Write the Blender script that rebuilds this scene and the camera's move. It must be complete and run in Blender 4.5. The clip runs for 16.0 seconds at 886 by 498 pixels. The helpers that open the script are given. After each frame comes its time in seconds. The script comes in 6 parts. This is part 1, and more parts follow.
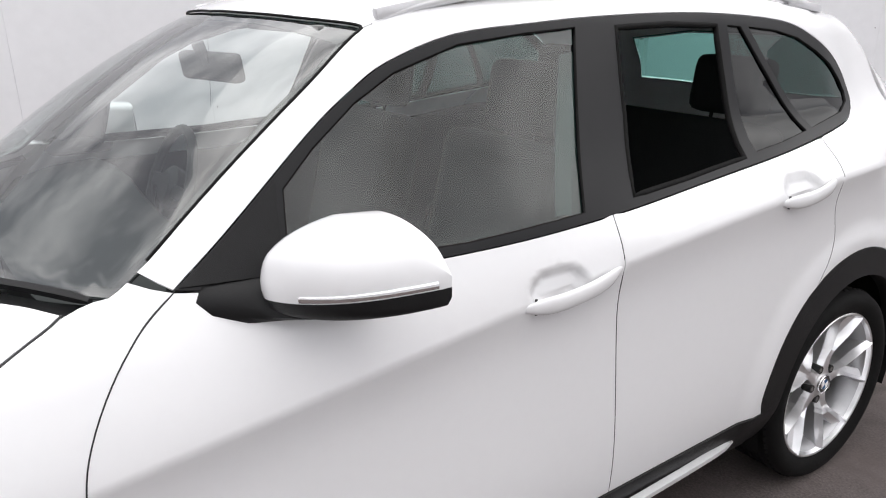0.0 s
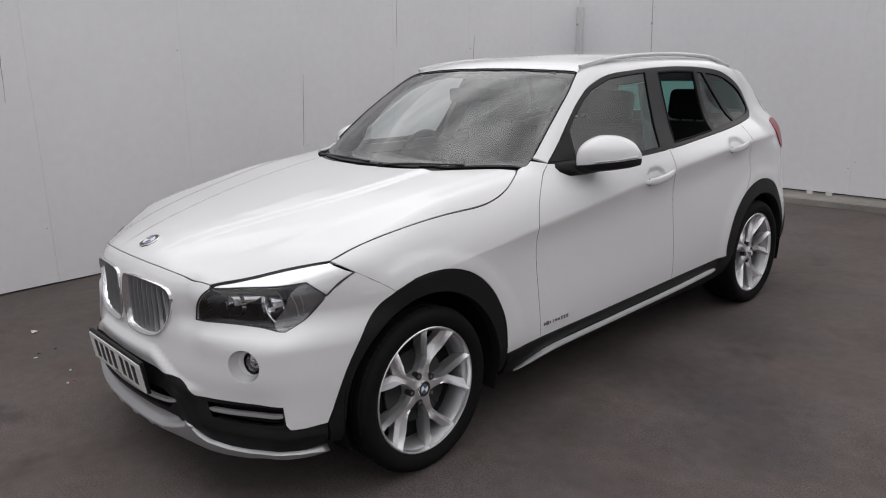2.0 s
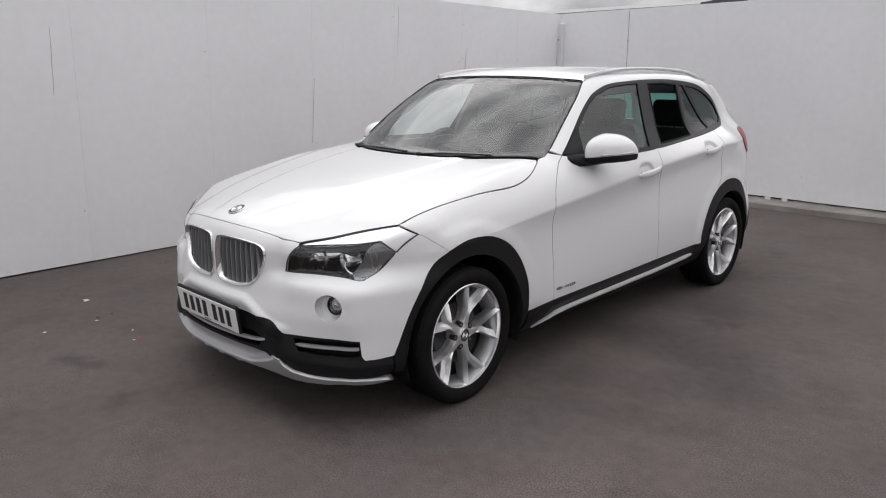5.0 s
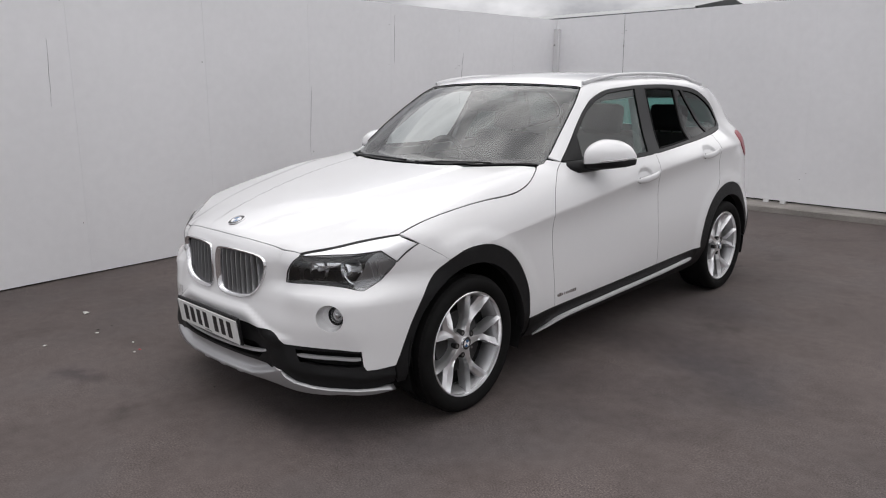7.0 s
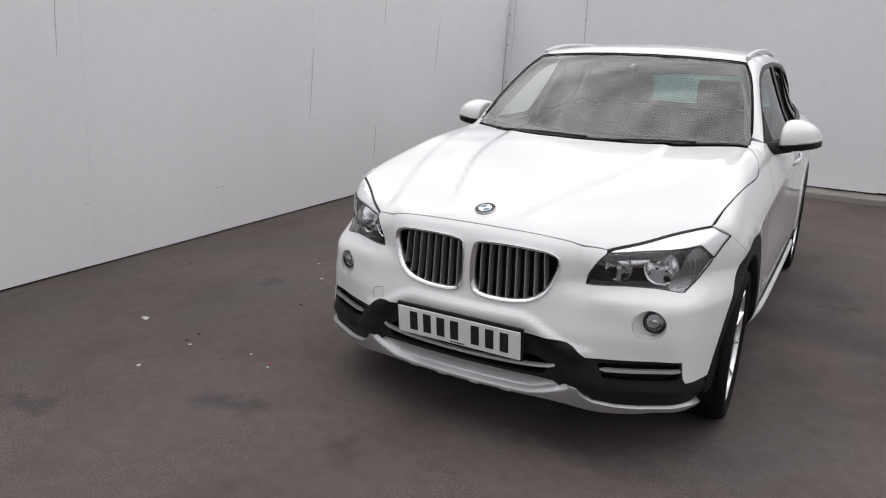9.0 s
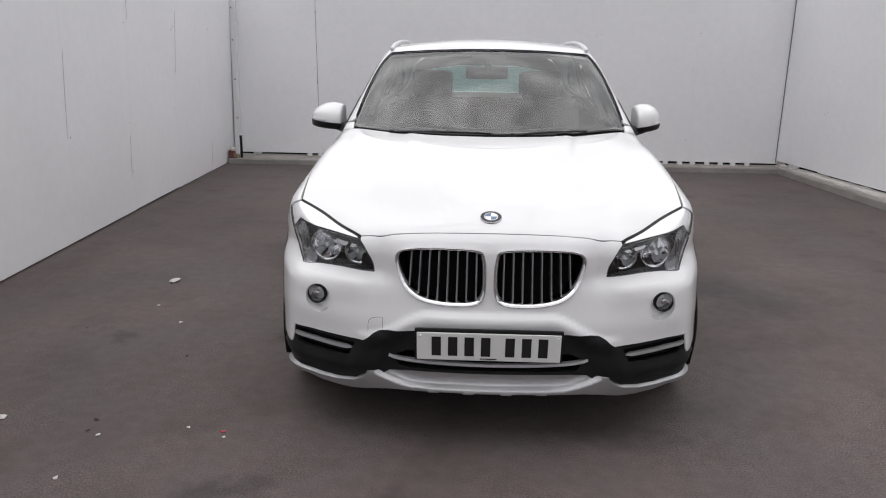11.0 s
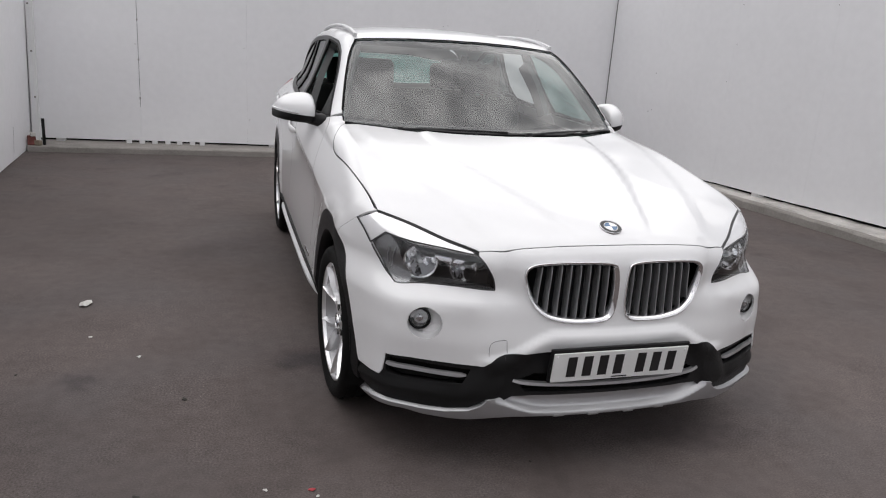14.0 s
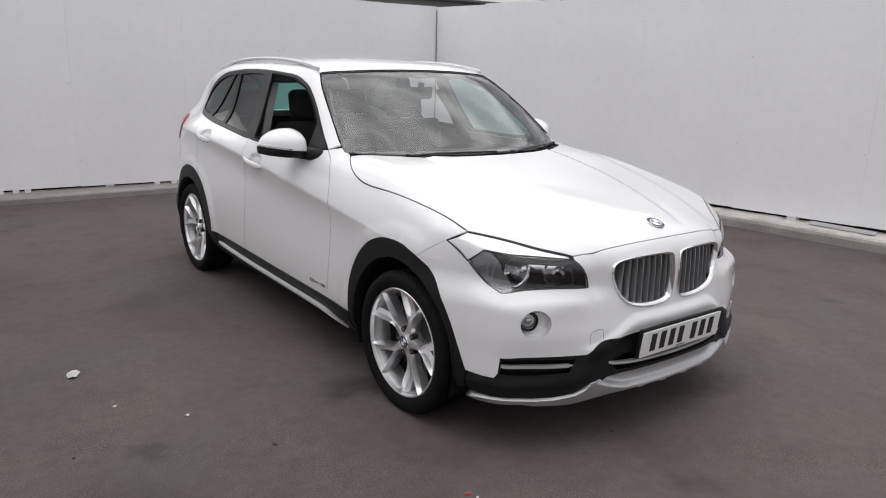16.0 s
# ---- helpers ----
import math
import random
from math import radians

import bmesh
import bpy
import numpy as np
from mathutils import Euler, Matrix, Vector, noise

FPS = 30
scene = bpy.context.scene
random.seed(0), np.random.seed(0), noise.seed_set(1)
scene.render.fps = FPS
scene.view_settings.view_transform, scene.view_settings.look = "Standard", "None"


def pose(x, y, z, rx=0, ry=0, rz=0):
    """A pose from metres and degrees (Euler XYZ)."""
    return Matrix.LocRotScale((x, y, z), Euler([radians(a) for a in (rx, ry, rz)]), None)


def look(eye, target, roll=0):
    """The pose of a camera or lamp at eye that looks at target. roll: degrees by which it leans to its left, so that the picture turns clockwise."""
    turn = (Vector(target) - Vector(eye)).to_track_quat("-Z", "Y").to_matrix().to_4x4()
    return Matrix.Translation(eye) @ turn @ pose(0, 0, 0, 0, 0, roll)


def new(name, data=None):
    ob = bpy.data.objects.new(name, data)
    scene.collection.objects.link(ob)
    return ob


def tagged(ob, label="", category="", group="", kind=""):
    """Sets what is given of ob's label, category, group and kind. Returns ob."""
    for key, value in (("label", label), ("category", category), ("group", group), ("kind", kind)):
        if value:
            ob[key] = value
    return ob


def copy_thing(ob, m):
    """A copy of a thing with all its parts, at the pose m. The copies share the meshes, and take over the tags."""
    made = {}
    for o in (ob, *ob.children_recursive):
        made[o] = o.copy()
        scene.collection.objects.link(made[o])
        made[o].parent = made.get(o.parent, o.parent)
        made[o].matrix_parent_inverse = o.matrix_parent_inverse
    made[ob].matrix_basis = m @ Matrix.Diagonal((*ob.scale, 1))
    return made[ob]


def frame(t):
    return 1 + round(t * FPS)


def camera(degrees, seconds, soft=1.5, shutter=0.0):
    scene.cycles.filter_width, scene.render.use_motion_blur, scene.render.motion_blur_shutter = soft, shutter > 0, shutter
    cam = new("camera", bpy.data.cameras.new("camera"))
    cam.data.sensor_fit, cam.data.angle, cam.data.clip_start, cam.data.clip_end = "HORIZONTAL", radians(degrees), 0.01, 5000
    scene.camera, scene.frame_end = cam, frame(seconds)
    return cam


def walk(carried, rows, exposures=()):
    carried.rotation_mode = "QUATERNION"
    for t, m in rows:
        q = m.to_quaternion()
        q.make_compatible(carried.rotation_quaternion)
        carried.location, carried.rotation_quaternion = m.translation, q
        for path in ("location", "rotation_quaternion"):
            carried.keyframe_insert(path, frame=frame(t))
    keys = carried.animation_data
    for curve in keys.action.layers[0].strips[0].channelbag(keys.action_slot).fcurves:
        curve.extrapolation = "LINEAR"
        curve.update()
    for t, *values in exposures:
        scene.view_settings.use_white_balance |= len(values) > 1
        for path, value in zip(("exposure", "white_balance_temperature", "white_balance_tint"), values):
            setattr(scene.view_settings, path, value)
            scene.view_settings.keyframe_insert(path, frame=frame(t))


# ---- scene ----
from mathutils import geometry

cam = camera(62.6, 16.0, soft=1.1)

PATH = [
    (0, (1.891, 0.587, 1.506), (0.321, 1.638, 0.849), -0.8),
    (0.5, (2.199, -0.005, 1.496), (0.657, 1.107, 0.874), -0.6),
    (1, (2.451, -0.61, 1.518), (0.964, 0.606, 0.963), -1.8),
    (1.5, (2.661, -1.154, 1.495), (1.181, 0.09, 0.982), -2.2),
    (2, (2.78, -1.662, 1.502), (1.357, -0.343, 1.013), -1.7),
    (2.5, (2.897, -2.055, 1.52), (1.521, -0.679, 1.059), -1.8),
    (3, (2.966, -2.242, 1.505), (1.59, -0.865, 1.045), 0.3),
    (3.5, (2.979, -2.316, 1.493), (1.606, -0.931, 1.048), 0.6),
    (4, (2.991, -2.338, 1.483), (1.63, -0.948, 1.016), 0.5),
    (6.5, (2.984, -2.352, 1.491), (1.636, -0.946, 1.037), -0.5),
    (7, (2.978, -2.352, 1.496), (1.627, -0.947, 1.046), -0.6),
    (7.5, (2.859, -2.406, 1.493), (1.51, -1.0, 1.042), 0.4),
    (8, (2.426, -2.631, 1.463), (1.131, -1.178, 1.003), 0.1),
    (8.5, (1.828, -2.847, 1.443), (0.699, -1.289, 0.894), 1.8),
    (9, (1.2, -3.072, 1.45), (0.252, -1.39, 0.927), 2.2),
    (9.2, (0.998, -3.113, 1.455), (0.19, -1.361, 0.928), 2.0),
    (11.3, (-0.095, -3.272, 1.478), (-0.155, -1.345, 0.947), 0.7),
    (11.5, (-0.1, -3.276, 1.478), (-0.152, -1.349, 0.943), 0.8),
    (12, (-0.102, -3.265, 1.475), (-0.163, -1.338, 0.943), 0.1),
    (12.5, (-0.116, -3.253, 1.473), (-0.177, -1.326, 0.942), -0.1),
    (13, (-0.286, -3.185, 1.455), (-0.245, -1.259, 0.919), 3.8),
    (13.5, (-0.752, -3.056, 1.456), (-0.384, -1.166, 0.916), 3.6),
    (14, (-1.324, -2.837, 1.468), (-0.736, -1.005, 0.923), 4.0),
    (14.5, (-1.912, -2.685, 1.468), (-1.092, -0.946, 0.917), 3.4),
    (15, (-2.227, -2.504, 1.473), (-1.2, -0.878, 0.924), -0.1),
    (15.5, (-2.476, -2.459, 1.482), (-1.314, -0.919, 0.952), 0.5),
    (16, (-2.531, -2.522, 1.497), (-1.372, -0.966, 1.014), 1.4),
]
EXPOSURES = [(0.0, 1.17), (0.3, 0.74), (0.6, 0.33), (1.0, 0.16), (1.5, 0.19), (2.0, 0.30), (2.5, 0.43), (3.5, 0.53), (9.0, 0.53), (12.5, 0.52), (14.5, 0.55), (15.0, 0.62), (16.0, 0.63)]
walk(cam, [(t, look(eye, target, roll)) for t, eye, target, roll in PATH], EXPOSURES)


# ---- world: a bright cloud cover ----
def make_world():
    w = bpy.data.worlds.new("overcast")
    w.use_nodes = True
    nt = w.node_tree
    n, l = nt.nodes, nt.links
    n.clear()
    out, bg = n.new("ShaderNodeOutputWorld"), n.new("ShaderNodeBackground")
    sky = n.new("ShaderNodeTexSky")
    sky.sky_type, sky.sun_disc = "NISHITA", False
    sky.sun_elevation, sky.sun_rotation = radians(SUN_UP), radians(SUN_ROUND)
    co, mp, no, ramp, mix = (n.new("ShaderNode" + k) for k in ("TexCoord", "Mapping", "TexNoise", "ValToRGB", "MixRGB"))
    mp.inputs["Scale"].default_value = (1.6, 1.6, 3.2)
    no.inputs["Scale"].default_value, no.inputs["Detail"].default_value, no.inputs["Roughness"].default_value = 2.2, 7, 0.55
    e = ramp.color_ramp.elements
    e[0].position, e[0].color = 0.38, (4.4, 4.4, 4.7, 1)
    e[1].position, e[1].color = 0.63, (15.0, 14.8, 14.8, 1)
    mix.inputs["Fac"].default_value = 0.93
    l.new(co.outputs["Generated"], mp.inputs["Vector"])
    l.new(mp.outputs["Vector"], no.inputs["Vector"])
    l.new(no.outputs["Fac"], ramp.inputs["Fac"])
    l.new(sky.outputs["Color"], mix.inputs["Color1"])
    l.new(ramp.outputs["Color"], mix.inputs["Color2"])
    # an overcast sky is brighter overhead than at the horizon
    sep, grade, mul = (n.new("ShaderNode" + k) for k in ("SeparateXYZ", "ValToRGB", "MixRGB"))
    l.new(co.outputs["Generated"], sep.inputs["Vector"])
    l.new(sep.outputs["Z"], grade.inputs["Fac"])
    g = grade.color_ramp.elements
    g[0].position, g[0].color, g[1].position, g[1].color = 0.0, (0.48, 0.48, 0.495, 1), 0.9, (1.22, 1.22, 1.23, 1)
    mul.blend_type = "MULTIPLY"
    mul.inputs["Fac"].default_value = 1
    l.new(mix.outputs["Color"], mul.inputs["Color1"])
    l.new(grade.outputs["Color"], mul.inputs["Color2"])
    l.new(mul.outputs["Color"], bg.inputs["Color"])
    bg.inputs["Strength"].default_value = SKY
    l.new(bg.outputs["Background"], out.inputs["Surface"])
    scene.world = w
    sun = bpy.data.lights.new("sun", "SUN")
    sun.energy, sun.angle, sun.color = SUN, radians(110), (1.0, 0.97, 0.93)
    ob = new("sun", sun)
    a, r = radians(SUN_UP), radians(SUN_ROUND)
    toward = Vector((math.sin(r) * math.cos(a), math.cos(r) * math.cos(a), math.sin(a)))
    ob.matrix_world = look(toward * 30, (0, 0, 0))


SUN_UP, SUN_ROUND, SUN, SKY = 74, 2, 0.8, 0.073
make_world()


# ---- materials ----
def material(name, colour, rough=0.5, metal=0.0, coat=0.0, vary=0.0, size=8.0, bump=0.0, bump_size=200.0, other=None, spec=0.5, warp=0.0):
    """A principled surface with two scales of variation and fine relief, in metres."""
    m = bpy.data.materials.new(name)
    m.use_nodes = True
    nt = m.node_tree
    n, l = nt.nodes, nt.links
    b = n["Principled BSDF"]
    b.inputs["Base Color"].default_value = (*colour, 1)
    b.inputs["Roughness"].default_value, b.inputs["Metallic"].default_value = rough, metal
    b.inputs["Coat Weight"].default_value, b.inputs["Coat Roughness"].default_value = coat, 0.03
    b.inputs["Specular IOR Level"].default_value = spec
    co = n.new("ShaderNodeTexCoord")
    if vary or other:
        big, fine, add, ramp = (n.new("ShaderNode" + k) for k in ("TexNoise", "TexNoise", "MixRGB", "ValToRGB"))
        big.inputs["Scale"].default_value, big.inputs["Detail"].default_value = size, 5
        fine.inputs["Scale"].default_value, fine.inputs["Detail"].default_value = size * 14, 4
        add.inputs["Fac"].default_value = 0.4
        for k in (big, fine):
            l.new(co.outputs["Object"], k.inputs["Vector"])
        l.new(big.outputs["Fac"], add.inputs["Color1"])
        l.new(fine.outputs["Fac"], add.inputs["Color2"])
        l.new(add.outputs["Color"], ramp.inputs["Fac"])
        e = ramp.color_ramp.elements
        low = other or tuple(c * (1 - vary) for c in colour)
        e[0].position, e[0].color, e[1].position, e[1].color = 0.32, (*low, 1), 0.68, (*(min(c * (1 + vary * 0.5), 0.95) for c in colour), 1)
        l.new(ramp.outputs["Color"], b.inputs["Base Color"])
    if bump:
        no, bp = n.new("ShaderNodeTexNoise"), n.new("ShaderNodeBump")
        no.inputs["Scale"].default_value, no.inputs["Detail"].default_value = bump_size, 3
        bp.inputs["Strength"].default_value, bp.inputs["Distance"].default_value = bump, 0.004
        l.new(co.outputs["Object"], no.inputs["Vector"])
        l.new(no.outputs["Fac"], bp.inputs["Height"])
        l.new(bp.outputs["Normal"], b.inputs["Normal"])
    return m


def glass_material(name, tint, gloss=1.0, sheen=0.95):
    """Thin tinted glass: what lies behind shows through, and Fresnel mirrors the sky."""
    m = bpy.data.materials.new(name)
    m.use_nodes = True
    nt = m.node_tree
    n, l = nt.nodes, nt.links
    n.clear()
    out, mix, tr, gl, fr = (n.new("ShaderNode" + k) for k in ("OutputMaterial", "MixShader", "BsdfTransparent", "BsdfGlossy", "LayerWeight"))
    tr.inputs["Color"].default_value = (*tint, 1)
    gl.inputs["Color"].default_value = (sheen, sheen, sheen, 1)
    gl.inputs["Roughness"].default_value = 0.015
    fr.inputs["Blend"].default_value = 0.5
    power, share = n.new("ShaderNodeMath"), n.new("ShaderNodeMath")
    power.operation, share.operation = "POWER", "MULTIPLY_ADD"
    power.inputs[1].default_value = 5
    share.inputs[1].default_value, share.inputs[2].default_value = 1 - gloss, gloss
    l.new(fr.outputs["Facing"], power.inputs[0])
    l.new(power.outputs[0], share.inputs[0])
    l.new(share.outputs[0], mix.inputs["Fac"])
    l.new(tr.outputs["BSDF"], mix.inputs[1])
    l.new(gl.outputs["BSDF"], mix.inputs[2])
    l.new(mix.outputs["Shader"], out.inputs["Surface"])
    return m


WHITE_PAINT = material("white_paint", (0.74, 0.74, 0.748), 0.30, 0.0, 1.0, 0.015, 3.0)
BLACK_PLASTIC = material("black_plastic", (0.0105, 0.0105, 0.011), 0.46, vary=0.2, size=12, bump=0.15, bump_size=700, spec=0.20)
BLACK_GLOSS = material("black_gloss", (0.012, 0.012, 0.013), 0.34, vary=0.1, size=20, spec=0.19)
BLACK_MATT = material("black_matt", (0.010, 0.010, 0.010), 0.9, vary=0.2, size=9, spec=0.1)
RUBBER = material("rubber", (0.0080, 0.0078, 0.0078), 0.75, vary=0.3, size=25, bump=0.2, bump_size=300, spec=0.12)
CHROME = material("chrome", (0.82, 0.82, 0.83), 0.10, 1.0, vary=0.03, size=30)
SATIN = material("satin_silver", (0.64, 0.64, 0.65), 0.42, 0.45, vary=0.06, size=18, bump=0.04, bump_size=900)
ALLOY = material("alloy", (0.86, 0.86, 0.87), 0.28, 0.85, 0.3, vary=0.05, size=14)
# darkened copy of ALLOY: the shade inside the rim is in its colour
BARREL = material("rim_barrel", (0.42, 0.42, 0.43), 0.40, 0.8, vary=0.08, size=14)
# near-black steel: shade within the wheel is put into this colour
BRAKE = material("shaded_steel", (0.032, 0.031, 0.031), 0.55, 0.4, vary=0.2, size=20)
STEEL = material("brake_steel", (0.30, 0.29, 0.28), 0.4, 0.9, vary=0.2, size=20)
SCREEN_GLASS = glass_material("screen_glass", (0.56, 0.63, 0.615), 0.125)
SIDE_GLASS = glass_material("side_glass", (0.42, 0.64, 0.60), 0.06)
DARK_GLASS = glass_material("dark_glass", (0.08, 0.115, 0.11), 0.06, 0.75)
REAR_GLASS = glass_material("rear_glass", (0.20, 0.44, 0.39), 0.06)
CLEAR = glass_material("clear_lens", (0.90, 0.91, 0.92), 0.075)
RED_LENS = material("red_lens", (0.22, 0.008, 0.02), 0.3, 0, 0.1, vary=0.1, size=30)
FABRIC = material("dark_fabric", (0.022, 0.022, 0.023), 0.9, vary=0.2, size=10)
TRIM_GREY = material("grey_trim", (0.20, 0.20, 0.195), 0.8, vary=0.06, size=20)
DASH = material("dash_plastic", (0.024, 0.024, 0.025), 0.65, vary=0.15, size=10)
REFLECTOR = material("lamp_reflector", (0.92, 0.92, 0.93), 0.08, 1.0, vary=0.04, size=60, bump=0.2, bump_size=60)
TURN = material("turn_reflector", (0.27, 0.27, 0.275), 0.25, 0.7, vary=0.1, size=60, bump=0.4, bump_size=45)
BROW = material("brow_silver", (0.88, 0.88, 0.89), 0.22, 0.55, 0.8, vary=0.02, size=30)
SKID = material("skid_silver", (0.41, 0.41, 0.42), 0.40, 0.65, vary=0.06, size=18)
SLAT = material("slat_silver", (0.34, 0.34, 0.35), 0.38, 0.6, vary=0.06, size=20)
PLATE_WHITE = material("plate_white", (0.72, 0.73, 0.72), 0.35, 0, 0.4, 0.03, 20)
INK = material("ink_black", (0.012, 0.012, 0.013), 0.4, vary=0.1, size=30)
BLUE = material("enamel_blue", (0.05, 0.13, 0.26), 0.25, 0, 0.8, 0.05, 40)
ENAMEL = material("enamel_white", (0.86, 0.865, 0.88), 0.25, 0, 0.8, 0.03, 40)
PILLAR = material("pillar_trim", (0.13, 0.13, 0.13), 0.8, vary=0.06, size=20)
BOARD = material("painted_board", (0.83, 0.83, 0.845), 0.62, vary=0.05, size=0.9, bump=0.06, bump_size=120)
BATTEN = material("painted_batten", (0.76, 0.76, 0.765), 0.6, vary=0.05, size=3)
JOINT = material("dark_joint", (0.16, 0.16, 0.16), 0.9, vary=0.3, size=30)
KERB = material("kerb_concrete", (0.30, 0.28, 0.26), 0.9, vary=0.3, size=4, bump=0.5, bump_size=160)
KERB_WHITE = material("whitened_concrete", (0.62, 0.60, 0.57), 0.9, other=(0.36, 0.34, 0.32), vary=0.1, size=7, bump=0.6, bump_size=120)
RUST = material("old_bricks", (0.20, 0.07, 0.06), 0.9, vary=0.4, size=12, bump=0.4)
PAPER = material("paper_litter", (0.58, 0.57, 0.54), 0.8, vary=0.15, size=60)
LEAF = material("dry_leaf", (0.045, 0.04, 0.035), 0.8, vary=0.3, size=60)
OCHRE = material("ochre_brick", (0.24, 0.20, 0.15), 0.8, vary=0.3, size=60)
RED_BIT = material("red_litter", (0.40, 0.04, 0.05), 0.6, vary=0.2, size=60)
ROOFING = material("roof_sheet", (0.42, 0.43, 0.43), 0.6, vary=0.12, size=1.5)
DARK_EDGE = material("dark_flashing", (0.06, 0.065, 0.065), 0.6, vary=0.2, size=3)


# old stains on the asphalt: x, y, half length, half width, turn in degrees, strength
STAINS = [(-0.94, -1.10, 0.17, 0.07, 20, 0.34), (-1.90, 0.22, 0.10, 0.07, 10, 0.30), (-0.90, 0.30, 0.20, 0.13, 0, 0.45), (1.18, 1.40, 0.60, 0.30, 5, 0.26), (1.28, 0.72, 0.62, 0.24, 20, 0.15), (1.62, 1.15, 0.42, 0.18, -30, 0.24), (1.45, 0.36, 0.34, 0.12, 12, 0.15), (0.84, -0.42, 0.30, 0.17, 0, 0.12), (0.55, -0.62, 0.34, 0.12, -8, 0.24), (-1.58, -1.55, 0.14, 0.06, 0, 0.30), (0.95, 2.2, 0.5, 0.3, 0, 0.2), (-1.3, 2.2, 0.6, 0.25, 40, 0.16)]


def asphalt_material():
    m = material("asphalt", (0.075, 0.066, 0.064), 0.85, vary=0.0, bump=0.3, bump_size=150, spec=0.35)
    nt = m.node_tree
    n, l = nt.nodes, nt.links
    b, co = n["Principled BSDF"], n.new("ShaderNodeTexCoord")

    def noise_at(scale, detail, lo, hi, c0, c1):
        no, ramp = n.new("ShaderNodeTexNoise"), n.new("ShaderNodeValToRGB")
        no.inputs["Scale"].default_value, no.inputs["Detail"].default_value = scale, detail
        l.new(co.outputs["Object"], no.inputs["Vector"])
        l.new(no.outputs["Fac"], ramp.inputs["Fac"])
        e = ramp.color_ramp.elements
        e[0].position, e[0].color, e[1].position, e[1].color = lo, (c0, c0, c0, 1), hi, (c1, c1, c1, 1)
        return ramp.outputs["Color"]

    def blend(kind, fac, one, two):
        mix = n.new("ShaderNodeMixRGB")
        mix.blend_type = kind
        for name, value in (("Fac", fac), ("Color1", one), ("Color2", two)):
            if isinstance(value, (int, float)):
                mix.inputs[name].default_value = value
            elif isinstance(value, tuple):
                mix.inputs[name].default_value = (*value, 1)
            else:
                l.new(value, mix.inputs[name])
        return mix.outputs["Color"]

    # brown-grey binder with bluer, barer patches
    last = blend("MIX", noise_at(1.3, 6, 0.45, 0.66, 0.0, 0.5), (0.103, 0.0836, 0.079), (0.090, 0.0805, 0.081))
    for tone in (noise_at(0.5, 4, 0.35, 0.65, 0.93, 1.08), noise_at(2.6, 9, 0.30, 0.52, 0.82, 1.0), noise_at(0.8, 8, 0.32, 0.50, 0.87, 1.0), noise_at(0.9, 5, 0.55, 0.72, 1.0, 1.10), noise_at(1.9, 4, 0.27, 0.36, 0.70, 1.0), noise_at(16, 5, 0.3, 0.7, 0.89, 1.1)):
        last = blend("MULTIPLY", 1.0, last, tone)
    # the stones show more where the surface is worn
    worn = noise_at(1.7, 7, 0.40, 0.62, 0.22, 1.0)
    for stones in (noise_at(125, 3, 0.34, 0.66, 0.62, 1.34), noise_at(260, 1, 0.64, 0.74, 1.0, 1.9), noise_at(180, 2, 0.26, 0.38, 0.45, 1.0)):
        last = blend("MULTIPLY", worn, last, stones)
    # stains with ragged edges
    ragged, shift, place = n.new("ShaderNodeTexNoise"), n.new("ShaderNodeVectorMath"), n.new("ShaderNodeVectorMath")
    ragged.inputs["Scale"].default_value, ragged.inputs["Detail"].default_value = 7, 6
    l.new(co.outputs["Object"], ragged.inputs["Vector"])
    shift.operation, place.operation = "MULTIPLY_ADD", "ADD"
    shift.inputs[1].default_value, shift.inputs[2].default_value = (0.28, 0.28, 0.0), (-0.14, -0.14, 0.0)
    l.new(ragged.outputs["Color"], shift.inputs[0])
    l.new(co.outputs["Object"], place.inputs[0])
    l.new(shift.outputs["Vector"], place.inputs[1])
    for x, y, long, wide, turn, dark in STAINS:
        mp, spot, ramp = (n.new("ShaderNode" + k) for k in ("Mapping", "TexGradient", "ValToRGB"))
        mp.vector_type, spot.gradient_type = "TEXTURE", "SPHERICAL"
        mp.inputs["Location"].default_value, mp.inputs["Rotation"].default_value, mp.inputs["Scale"].default_value = (x, y, 0), (0, 0, radians(turn)), (long * 1.3, wide * 1.3, 1)
        l.new(place.outputs["Vector"], mp.inputs["Vector"])
        l.new(mp.outputs["Vector"], spot.inputs["Vector"])
        l.new(spot.outputs["Fac"], ramp.inputs["Fac"])
        e = ramp.color_ramp.elements
        e[0].position, e[0].color, e[1].position, e[1].color = 0.0, (1, 1, 1, 1), 0.6, (1 - dark, 1 - dark, 1 - dark * 0.9, 1)
        last = blend("MULTIPLY", 1.0, last, ramp.outputs["Color"])
    l.new(last, b.inputs["Base Color"])
    return m


ASPHALT = asphalt_material()


# ---- mesh helpers ----
def part(name, bm, mat, parent=None, label="", smooth_angle=None):
    """One bmesh as one mesh object, under a thing or a part."""
    me = bpy.data.meshes.new(name)
    bm.to_mesh(me)
    bm.free()
    for poly in me.polygons:
        poly.use_smooth = smooth_angle is not None
    if smooth_angle is not None:
        me.set_sharp_from_angle(angle=radians(smooth_angle))
    me.materials.append(mat)
    ob = new(name, me)
    ob.parent = parent
    return tagged(ob, label) if label else ob


def thing(name, at, label, category, group="", kind=""):
    ob = new(name)
    ob.matrix_world = at if isinstance(at, Matrix) else Matrix.Translation(at)
    ob.empty_display_size = 0.1
    return tagged(ob, label, category, group, kind)


